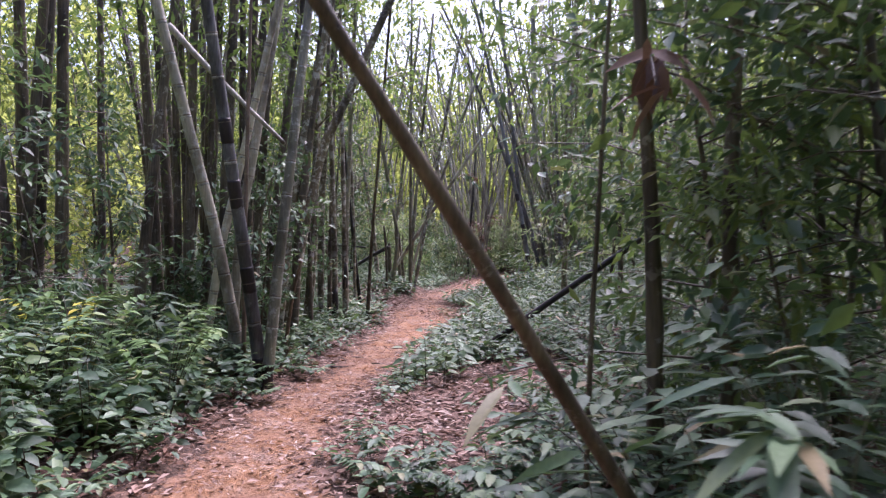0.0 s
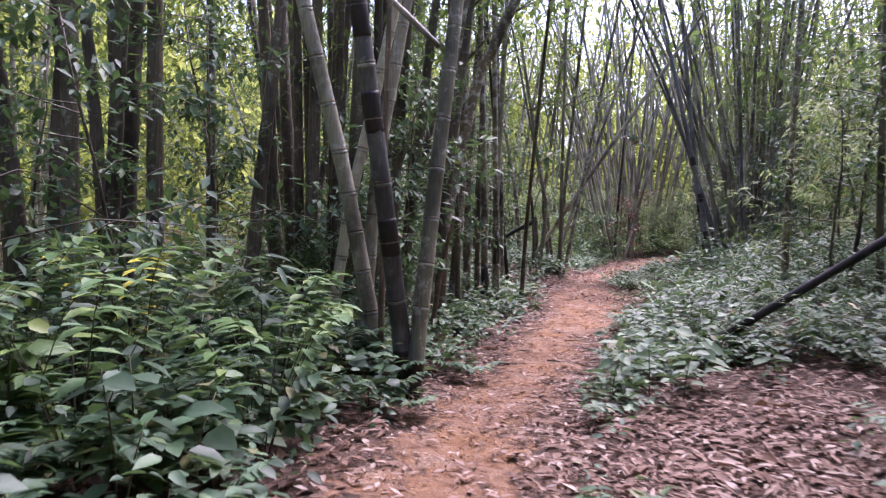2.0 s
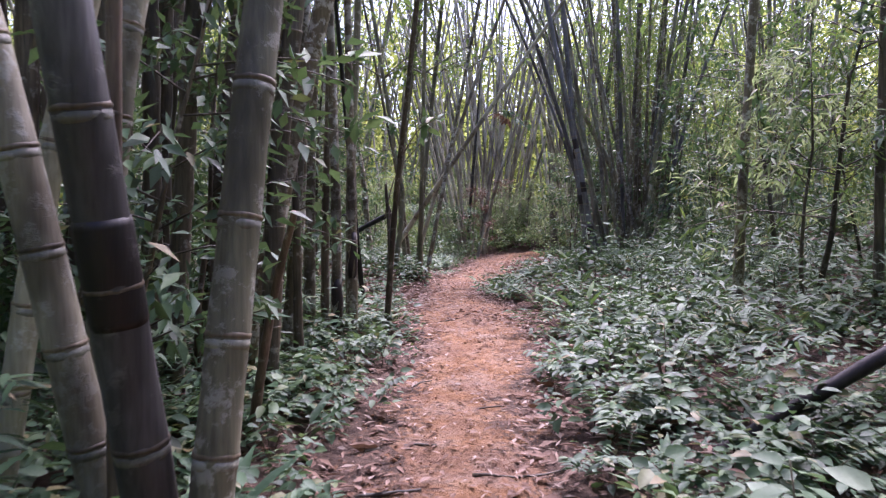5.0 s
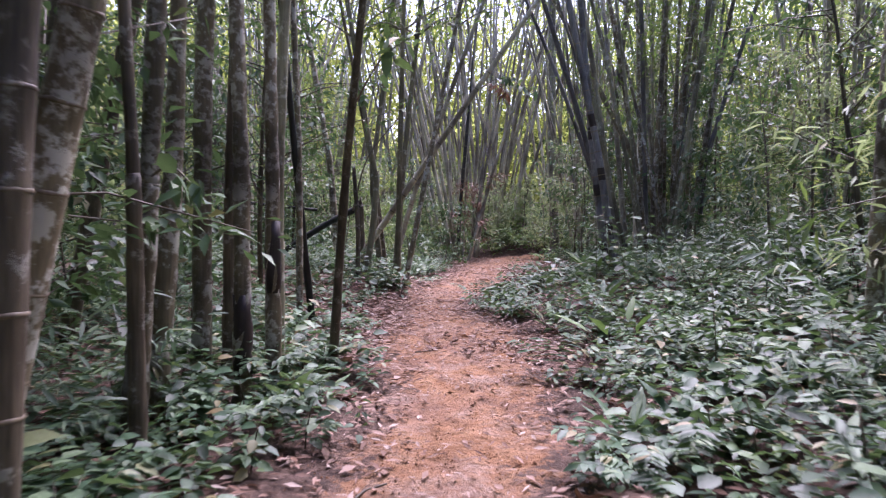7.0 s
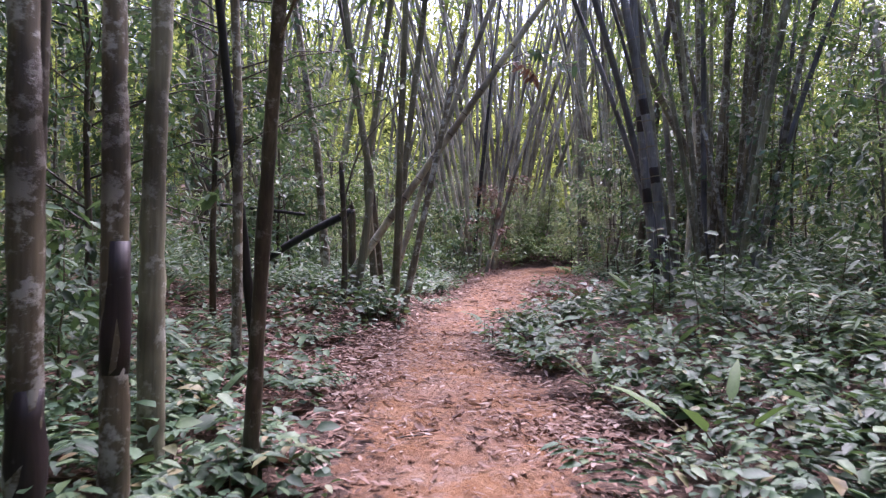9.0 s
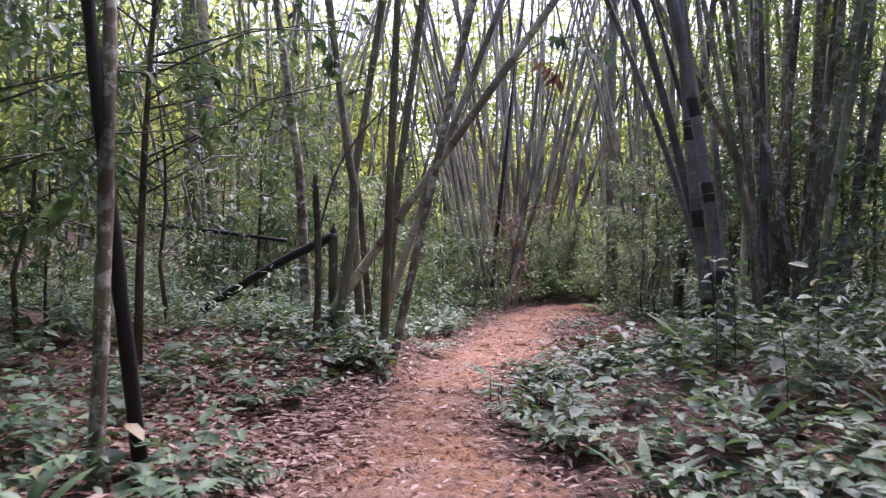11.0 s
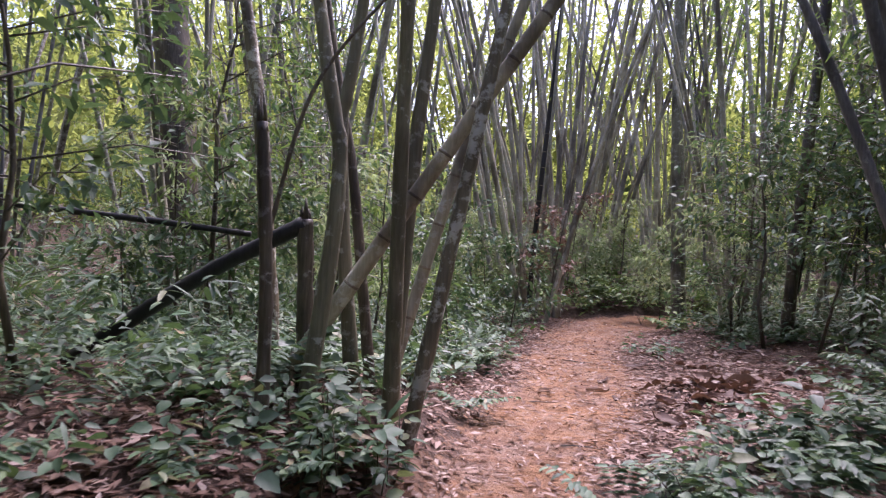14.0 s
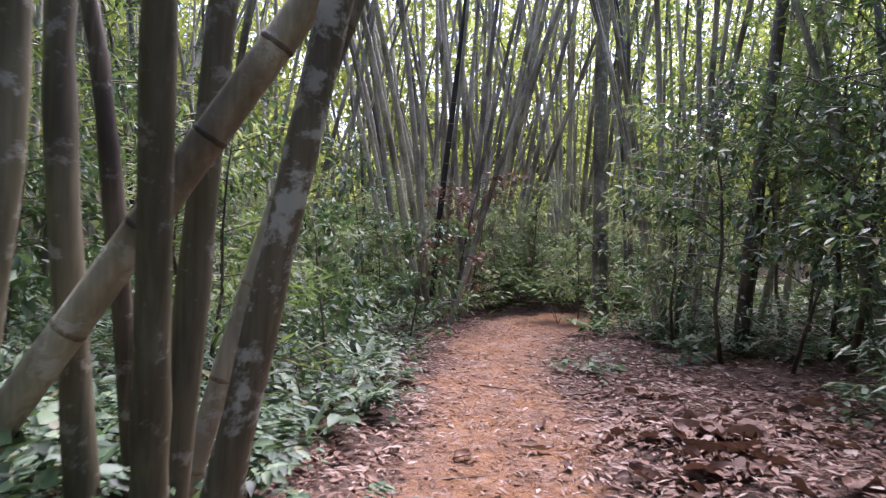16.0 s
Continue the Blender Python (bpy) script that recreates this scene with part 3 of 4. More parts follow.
trunk([(2.7, 37.0, 0.72), (3.8, 37.1, 0.85), (5.0, 37.0, 1.0)], 0.17, M_BARK, top=0, name="fallen_log", label="dark fallen log lying across the bank beyond the path", category="log", taper=0.3, seed=55)
culm([(-2.36, 8.55, 0.8), (-2.33, 8.5, 2.0), (-2.28, 8.45, 3.2)], 0.03, M_STICK, top=6.0, label="thin dead reddish-brown culm beside the green ones", seed=56)


# ---- bamboo clumps: many culms fanning out of one root, with a leafy crown ----
def clump(cx, cy, n, spread, lean, r, top, seed, label, leaves=900, material=None, leaf_low=3.0):
    rng = np.random.default_rng(seed)
    gz = float(height(cx, cy))
    thing = empty("bamboo_clump", (cx, cy, gz))
    mats = [material] if material else [M_CULM, M_CULM_DARK, M_CULM_PALE, M_CULM, M_BARK_OLIVE]
    crown = Leaves()
    for k in range(n):
        a, q = rng.random() * 6.283, math.sqrt(rng.random())
        fx, fy = math.cos(a) * q * spread, math.sin(a) * q * spread
        tilt = lean * (0.3 + q) * rng.uniform(0.4, 1.4)
        b = a + rng.normal(0, 0.7)
        h = top * rng.uniform(0.75, 1.1)
        fz = float(height(cx + fx, cy + fy)) - gz - 0.1
        ends = [Vector((fx, fy, fz))]
        for u in (0.33, 0.66, 1.0):
            bow = tilt * (u + 0.35 * u * u)
            ends.append(Vector((fx + math.cos(b) * bow * h, fy + math.sin(b) * bow * h, fz + h * u * (1 - 0.1 * u * tilt))))
        rr = r * rng.uniform(0.65, 1.15)
        joints = int(h / 0.4)
        line = curve_through(ends, joints * 2)
        radii = [rr * (1.08 - 0.55 * i / len(line)) * (1.1 if i % 2 == 0 else 0.97) for i in range(len(line))]
        under("culm", tube("culm", line, radii, mats[int(rng.integers(len(mats)))], 7, 0.05, seed * 100 + k), thing)
        m = leaves // n
        u = rng.uniform(leaf_low / h, 1.0, m // 6 + 1)
        for uu in u:
            c = np.array(line[min(int(uu * len(line)), len(line) - 1)])
            away = unit(rng.normal(size=3) * (1, 1, 0.3))
            c = c + away * rng.uniform(0.1, 0.9)
            d = unit(away + rng.normal(0, 0.6, (6, 3)) + np.array([0, 0, -0.45]))
            crown.add(c + rng.normal(0, 0.16, (6, 3)), d, unit(rng.normal(0, 0.35, (6, 3)) + np.array([0, 0, 1.0])), rng.uniform(0.12, 0.22, 6), rng.uniform(0.022, 0.04, 6))
    under("crown", crown.mesh("crown", M_CANOPY, False), thing)
    return tagged(thing, label, "bamboo", "bamboo clumps")


CL = "dense bamboo clump fanning out, "
clump(3.9, 22.5, 22, 0.75, 0.2, 0.05, 10, 61, CL + "dark with black sheaths", 1500)
# Second clump; its dense high crown is added to darken this spot.
clump(4.1, 22.9, 11, 0.5, 0.08, 0.052, 10, 60, CL + "brown, under a dense crown added for shade", 4200, M_BARK_OLIVE, leaf_low=4.2)
# Three far clumps take the pale culm colour as their light.
clump(2.3, 38.2, 24, 1.3, 0.2, 0.07, 12, 58, CL + "culms coloured pale to look lit, beyond the path", 700, M_CULM_PALE, leaf_low=7)
clump(-4.9, 34.5, 14, 1.1, 0.2, 0.07, 12, 59, CL + "culms coloured pale to look lit, beyond the path", 500, M_CULM_PALE, leaf_low=7)
clump(5.6, 40.0, 16, 1.3, 0.18, 0.07, 12, 57, CL + "culms coloured pale to look lit, beyond the path", 500, M_CULM_PALE, leaf_low=7)
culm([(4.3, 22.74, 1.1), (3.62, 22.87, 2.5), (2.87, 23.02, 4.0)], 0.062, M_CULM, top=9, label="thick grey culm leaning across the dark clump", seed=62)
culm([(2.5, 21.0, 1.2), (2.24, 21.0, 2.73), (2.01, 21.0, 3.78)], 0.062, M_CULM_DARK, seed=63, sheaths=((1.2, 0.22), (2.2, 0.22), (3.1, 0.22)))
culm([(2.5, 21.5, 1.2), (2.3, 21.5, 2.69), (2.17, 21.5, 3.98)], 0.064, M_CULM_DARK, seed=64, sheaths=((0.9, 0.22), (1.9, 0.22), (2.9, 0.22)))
# Pale culm colour brightens this clump too, for a lit look.
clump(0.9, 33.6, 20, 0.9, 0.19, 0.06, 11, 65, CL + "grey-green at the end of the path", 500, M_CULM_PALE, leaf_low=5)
culm([(0.75, 33.3, 0.6), (0.85, 33.3, 2.5), (1.05, 33.3, 5.0)], 0.06, M_BLACK, top=11, label="blackened culm in the pale clump at the end of the path", seed=68)
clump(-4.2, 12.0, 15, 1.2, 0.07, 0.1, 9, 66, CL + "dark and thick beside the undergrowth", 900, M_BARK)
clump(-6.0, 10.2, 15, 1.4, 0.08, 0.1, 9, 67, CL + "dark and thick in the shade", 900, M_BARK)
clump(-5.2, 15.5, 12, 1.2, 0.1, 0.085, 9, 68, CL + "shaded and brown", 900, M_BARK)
# Pale culms on two clumps in three imitate light reaching them.
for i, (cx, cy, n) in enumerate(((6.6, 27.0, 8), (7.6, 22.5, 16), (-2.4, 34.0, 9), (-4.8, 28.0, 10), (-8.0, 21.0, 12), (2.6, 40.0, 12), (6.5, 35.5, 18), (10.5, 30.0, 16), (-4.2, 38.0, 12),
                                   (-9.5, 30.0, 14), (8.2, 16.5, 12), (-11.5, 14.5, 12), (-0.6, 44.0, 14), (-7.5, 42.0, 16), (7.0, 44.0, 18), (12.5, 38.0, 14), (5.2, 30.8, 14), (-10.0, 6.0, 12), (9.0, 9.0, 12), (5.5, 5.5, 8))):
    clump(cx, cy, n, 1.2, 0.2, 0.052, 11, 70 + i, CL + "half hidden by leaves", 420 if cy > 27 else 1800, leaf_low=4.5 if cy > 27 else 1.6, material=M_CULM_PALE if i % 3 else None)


# ---- plants of the undergrowth ----
def seedling(rng, h=None, size=1.0):
    """Broad-leaved seedling: a stem with leaves set alternately round it. Returns stem lines and leaf rows."""
    h = h or rng.uniform(0.18, 0.5)
    lv = Leaves()
    lean = rng.normal(0, 0.12, 2)
    line = [Vector((lean[0] * h * u * u, lean[1] * h * u * u, h * u)) for u in (0, 0.35, 0.7, 1.0)]
    k = int(5 + h * 20)
    big = rng.uniform(0.75, 1.5)
    a = rng.random() * 6.28
    for i in range(k):
        u = 0.25 + 0.75 * (i + 0.5) / k
        a += 2.4 + rng.normal(0, 0.25)
        c = np.array([lean[0] * h * u * u, lean[1] * h * u * u, h * u])
        out = np.array([math.cos(a), math.sin(a), rng.uniform(-0.4, 0.4)])
        ln = size * big * rng.uniform(0.08, 0.14) * (1.1 - 0.3 * u)
        c = c + out * rng.uniform(0.02, 0.07)
        lv.add(c, unit(out), unit(np.array([rng.normal(0, 0.42), rng.normal(0, 0.42), 1.0])), ln, ln * rng.uniform(0.45, 0.66))
    return [(line, [0.006, 0.005, 0.004, 0.003])], lv


def frond_plant(rng, h=None, size=1.0):
    """Plant with feathered fronds of paired leaflets."""
    h = h or rng.uniform(0.2, 0.45)
    lv, stems = Leaves(), []
    for f in range(int(rng.integers(4, 8))):
        a = rng.random() * 6.28
        reach = rng.uniform(0.25, 0.45) * size
        line = [Vector((math.cos(a) * reach * u, math.sin(a) * reach * u, h * (1.5 * u - 0.7 * u * u) / 0.8)) for u in (0, 0.3, 0.65, 1.0)]
        stems.append((line, [0.004, 0.0035, 0.003, 0.002]))
        side = np.array([-math.sin(a), math.cos(a), 0])
        fw = np.array([math.cos(a), math.sin(a), 0])
        for u in np.linspace(0.35, 1.0, 7):
            c = np.array([math.cos(a) * reach * u, math.sin(a) * reach * u, h * (1.5 * u - 0.7 * u * u) / 0.8])
            for s in (-1, 1):
                ln = size * rng.uniform(0.08, 0.13) * (1.1 - 0.4 * abs(u - 0.6))
                lv.add(c, unit(side * s + fw * 0.55 + np.array([0, 0, rng.normal(0.0, 0.12)])), unit(np.array([rng.normal(0, 0.15), rng.normal(0, 0.15), 1])), ln, ln * 0.42)
    return stems, lv


def ginger(rng, h=None, size=1.0):
    """Strap-leaved herb: long arching blades."""
    h = h or rng.uniform(0.25, 0.5)
    lv, stems = Leaves(), []
    a = rng.random() * 6.28
    for f in range(int(rng.integers(5, 9))):
        a += 2.4
        up = rng.uniform(0.5, 1.3)
        d = unit(np.array([math.cos(a), math.sin(a), up]))
        stems.append(([Vector((0, 0, 0)), Vector(d * h * 0.3), Vector(d * h * 0.55)], [0.006, 0.005, 0.003]))
        ln = size * rng.uniform(0.25, 0.42)
        lv.add(d * h * 0.5, d, unit(np.array([-math.cos(a) * up, -math.sin(a) * up, 1.0])), ln, ln * rng.uniform(0.16, 0.24))
    return stems, lv


def bamboo_shoot(rng, h=None, size=1.0):
    """Young bamboo: thin arching stems with drooping narrow leaves."""
    h = h or rng.uniform(0.5, 1.1)
    lv, stems = Leaves(), []
    for f in range(int(rng.integers(2, 5))):
        a = rng.random() * 6.28
        reach = h * rng.uniform(0.2, 0.6)
        pt = [np.array([math.cos(a) * reach * u * u, math.sin(a) * reach * u * u, h * (u - 0.2 * u * u)]) for u in np.linspace(0, 1, 5)]
        stems.append(([Vector(q) for q in pt], [0.006, 0.005, 0.004, 0.003, 0.002]))
        for i in range(16):
            u = rng.uniform(0.35, 1.0)
            c = np.array([math.cos(a) * reach * u * u, math.sin(a) * reach * u * u, h * (u - 0.2 * u * u)])
            b = a + rng.normal(0, 1.0)
            ln = size * rng.uniform(0.12, 0.22)
            lv.add(c, unit(np.array([math.cos(b), math.sin(b), rng.uniform(-0.5, 0.25)])), unit(np.array([rng.normal(0, 0.3), rng.normal(0, 0.3), 1.0])), ln, ln * 0.17)
    return stems, lv


def place_rows(rows, x, y, z, turn, k):
    c, s = math.cos(turn), math.sin(turn)
    r = np.array([[c, -s, 0], [s, c, 0], [0, 0, 1]])
    out = rows.copy()
    out[:, 0:3] = rows[:, 0:3] @ r.T * k + (x, y, z)
    out[:, 3:6] = rows[:, 3:6] @ r.T
    out[:, 6:9] = rows[:, 6:9] @ r.T
    out[:, 9:11] *= k
    return out


KINDS = {
    "seedling": (seedling, "low broad-leaved green seedling on the forest floor"),
    "fern": (frond_plant, "low green plant with feathered fronds on the forest floor"),
    "ginger_plant": (ginger, "low herb with long arching strap leaves"),
    "young_bamboo": (bamboo_shoot, "young bamboo with thin arching stems and narrow leaves"),
}


def thing_plant(kind, rng, x, y, h=None, size=1.0, material=None, single=False, label=""):
    """One plant of its own: a stem part and either one foliage part or a part for each leaf."""
    make, words = KINDS[kind]
    stems, lv = make(rng, h, size)
    thing = empty(kind, (x, y, float(height(x, y)) - 0.01))
    under("stem", tubes("stem", stems, M_STEM), thing)
    if single:
        for row in lv.data():
            under("leaf", blades("leaf", row[None], material or M_LEAF_ONE), thing)
    else:
        under("foliage", lv.mesh("foliage", material or M_LEAF), thing)
    return tagged(thing, label or words, "plant", "undergrowth plants")


def named_plants():
    rng = np.random.default_rng(11)
    thing_plant("fern", rng, -3.55, 6.4, 1.1, 1.3, M_LEAF_YELLOW, True, "tall plant with a yellow-green top frond")
    for x, y, h in ((-0.28, 8.1, 0.6), (0.02, 8.15, 0.66), (0.25, 7.9, 0.5), (-0.1, 8.4, 0.45), (0.45, 8.3, 0.5)):
        thing_plant("seedling", rng, x, y, h, 1.75, M_LEAF_PALE_ONE, True, "seedling with large pale leaves beside the bare litter")
    thing_plant("ginger_plant", rng, 1.05, 15.6, 0.75, 1.4, M_LEAF_BRIGHT, True, "bright herb with broad upright strap leaves")
    thing_plant("ginger_plant", rng, 2.15, 20.6, 0.75, 1.3, M_LEAF_BRIGHT, True, "bright herb with broad upright strap leaves")
    for x, y in ((0.05, 19.6), (0.3, 20.0), (0.12, 20.4), (0.42, 19.7), (0.2, 19.3), (0.0, 20.1), (0.35, 20.5), (0.5, 18.7), (0.3, 18.4)):
        thing_plant("seedling", rng, x, y, 0.26, 0.9, None, True)
    for _ in range(16):
        thing_plant("seedling", rng, rng.uniform(-1.5, -0.95), rng.uniform(20.2, 21.25), rng.uniform(0.25, 0.42), 0.95, None, True, "low seedling at the foot of the leaning poles")
    for x, y, h in ((1.45, 1.45, 1.25), (1.75, 1.8, 1.35), (1.1, 2.4, 0.75), (1.95, 2.5, 1.3), (1.45, 2.7, 1.0), (1.0, 3.3, 0.5), (2.2, 1.6, 1.4), (2.3, 3.1, 1.2), (1.35, 3.6, 0.6), (1.7, 3.2, 0.9), (1.3, 4.3, 0.5), (1.75, 4.2, 0.6), (1.6, 4.9, 0.45)):
        thing_plant("fern", rng, x, y, h, 1.3, None, True)
    for x, y, h in ((1.32, 1.75, 1.5), (1.75, 1.55, 1.55), (1.5, 2.3, 1.2)):
        thing_plant("young_bamboo", rng, x, y, h, 1.9, None, True, "tall grass-like bamboo with long arching blades")
    # Bright and pale leaves put the light at the path's end into colour.
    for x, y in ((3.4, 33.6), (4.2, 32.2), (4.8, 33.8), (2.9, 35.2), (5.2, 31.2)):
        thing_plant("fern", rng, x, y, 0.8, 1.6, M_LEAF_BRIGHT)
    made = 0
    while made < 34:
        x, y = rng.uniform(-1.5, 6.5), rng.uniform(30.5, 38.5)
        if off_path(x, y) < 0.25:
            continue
        thing_plant(("fern", "seedling", "young_bamboo")[made % 3], rng, x, y, rng.uniform(0.45, 1.1), rng.uniform(1.2, 1.8), M_LEAF_PALE if made % 2 else M_LEAF_BRIGHT, False, "light-green shrub beyond the end of the path, coloured brighter to look lit")
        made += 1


named_plants()


def tall_plants():
    """The waist-high thicket beside the first bend."""
    rng = np.random.default_rng(17)
    for x, y, h in ((-2.3, 5.95, 0.95), (-2.5, 6.5, 0.85), (-2.9, 5.2, 1.05), (-3.2, 6.1, 1.15), (-2.75, 7.1, 1.0), (-3.6, 5.5, 1.2), (-3.0, 4.4, 0.95)):
        thing_plant("fern", rng, x, y, h, 1.5, M_LEAF_BRIGHT_ONE, True, "waist-high plant with bright feathered fronds")
    for k in range(64):
        y = rng.uniform(2.6, 8.0)
        x = rng.uniform(-4.7, -2.35)
        h = rng.uniform(0.45, 0.7) + 0.4 * min(1, (-2.2 - x) / 0.8)
        thing_plant("seedling" if k % 4 else "fern", rng, x, y, h, rng.uniform(1.1, 1.6), M_LEAF_BRIGHT if k % 3 == 0 else None, False, "waist-high leafy shrub beside the clay path")

    for k in range(70):
        y = rng.uniform(9.5, 20.0)
        x = float(along(RIGHT, y)) + rng.uniform(0.7, 4.0)
        if bare(x, y) < 0.5 and (y > 11.2 or x < 0.3) and (y < 15.5 or x > 2.3):
            thing_plant("seedling" if k % 5 else "fern", rng, x, y, rng.uniform(0.35, 0.7) + 0.1 * (x > 2), rng.uniform(0.8, 1.3), None, False, "knee-high leafy shrub on the bank beside the path")
    for x, y, h in ((1.75, 19.1, 1.15), (2.1, 19.6, 1.2), (2.35, 18.7, 1.0), (1.9, 18.2, 0.8), (2.9, 17.6, 1.1), (3.0, 16.2, 1.2)):
        thing_plant("seedling", rng, x, y, h, 1.25, None, True, "tall seedling with pale drooping leaves on the bank")


tall_plants()


def near_plants():
    """The plants nearest to the path, each a thing of its own; the first with single leaves."""
    rng = np.random.default_rng(21)
    made = 0
    while made < 225:
        y = rng.uniform(1.0, 30.0)
        left = rng.random() < 0.5
        x = float(along(LEFT, y)) - abs(rng.normal(0, 0.9)) - 0.12 if left else float(along(RIGHT, y)) + abs(rng.normal(0, 0.9)) + 0.12
        if bare(x, y) > 0.5:
            continue
        if y < 3.0 and -0.3 < x < 1.2:
            continue
        kind = ("seedling", "seedling", "seedling", "fern", "ginger_plant")[int(rng.integers(5))]
        h = rng.uniform(0.14, 0.34) if not (left and 3 < y < 8) else rng.uniform(0.25, 0.6)
        thing_plant(kind, rng, x, y, h, rng.uniform(0.75, 1.1), None, made < 50)
        made += 1


near_plants()


def undergrowth():
    """All further plants of the forest floor, too many to count."""
    rng = np.random.default_rng(31)
    stock = []
    for make, n in ((seedling, 28), (frond_plant, 6), (ginger, 1), (bamboo_shoot, 3)):
        for _ in range(n):
            stock.append(make(rng)[1].data())
    edge, fine, coarse, lit = [], [], [], []
    tries = 0
    while len(edge) + len(fine) < 7500 or len(coarse) + len(lit) < 7400:
        tries += 1
        if tries > 90000:
            break
        y = rng.uniform(-5, 48)
        x = rng.normal(0, 6.5) + 0.5
        b = float(bare(x, y))
        if rng.random() < b * 1.03 or abs(x) > 20:
            continue
        if y < 3.2 and -0.5 < x < 1.2:
            continue
        near = -5 < x < 5.5 and y < 31
        if (near and len(edge) + len(fine) >= 7500) or (not near and len(coarse) + len(lit) >= 7400):
            continue
        i = int(rng.integers(len(stock))) if off_path(x, y) > 1.2 else int(rng.integers(34))
        k = rng.uniform(0.55, 1.05) * (1.0 if near else 1.35)
        if x < -2 and 1 < y < 9:
            k *= 1.35
        if x > 1.5 and y > 9:
            k *= 1.1
        (edge if near and off_path(x, y) < 1.7 and 2 < y < 25 else fine if near else lit if y > 30.5 and abs(x - 2) < 9 else coarse).append(place_rows(stock[i], x, y, float(height(x, y)), rng.random() * 6.28, k))
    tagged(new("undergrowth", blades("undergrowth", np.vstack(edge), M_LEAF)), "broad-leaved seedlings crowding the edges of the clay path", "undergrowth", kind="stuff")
    # Undergrowth past the path gets bright leaves in place of sunlight.
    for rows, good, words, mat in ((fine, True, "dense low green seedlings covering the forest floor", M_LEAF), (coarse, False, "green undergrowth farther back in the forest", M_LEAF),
                                   (lit, False, "light-green undergrowth in the clearing beyond the path, sunlight put into its colour", M_LEAF_BRIGHT)):
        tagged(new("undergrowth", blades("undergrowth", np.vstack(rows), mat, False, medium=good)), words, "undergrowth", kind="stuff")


undergrowth()


# ---- saplings and bushes between the trunks ----
def sapling_parts(rng, h, leaves, droop, ln, ratio):
    stems, lv = [], Leaves()
    lean = rng.normal(0, 0.08, 2)
    main = [Vector((lean[0] * h * u, lean[1] * h * u, h * u)) + Vector((rng.normal(0, 0.03), rng.normal(0, 0.03), 0)) * h * 0.3 * (u > 0) for u in np.linspace(0, 1, 6)]
    r0 = 0.008 * h
    stems.append((main, [r0 * (1.1 - 0.85 * u) for u in np.linspace(0, 1, 6)]))
    nb = int(10 + h * 4)
    per = max(4, leaves // nb)
    for b in range(nb):
        u = 0.22 + 0.78 * (b + rng.random()) / nb
        i = min(int(u * 5), 4)
        c = main[i].lerp(main[i + 1], u * 5 - i)
        a = rng.random() * 6.28
        reach = h * 0.33 * (1.15 - 0.6 * u) * rng.uniform(0.6, 1.3) + 0.15
        tip = c + Vector((math.cos(a) * reach, math.sin(a) * reach, reach * rng.uniform(-0.1, 0.55)))
        mid = c.lerp(tip, 0.5) + Vector((0, 0, 0.08 * reach))
        stems.append(([c, mid, tip], [r0 * 0.3, r0 * 0.2, r0 * 0.1]))
        t = rng.uniform(0.25, 1.08, per)[:, None]
        base = np.array(c) * (1 - t) + np.array(tip) * t + rng.normal(0, 0.07, (per, 3))
        d = unit(np.array([math.cos(a), math.sin(a), -droop]) * 0.7 + rng.normal(0, 0.6, (per, 3)))
        n = unit(rng.normal(0, 0.35, (per, 3)) + np.array([0, 0, 1.0]))
        size = rng.uniform(0.7, 1.25, per) * ln
        lv.add(base, d, n, size, size * ratio)
    return stems, lv


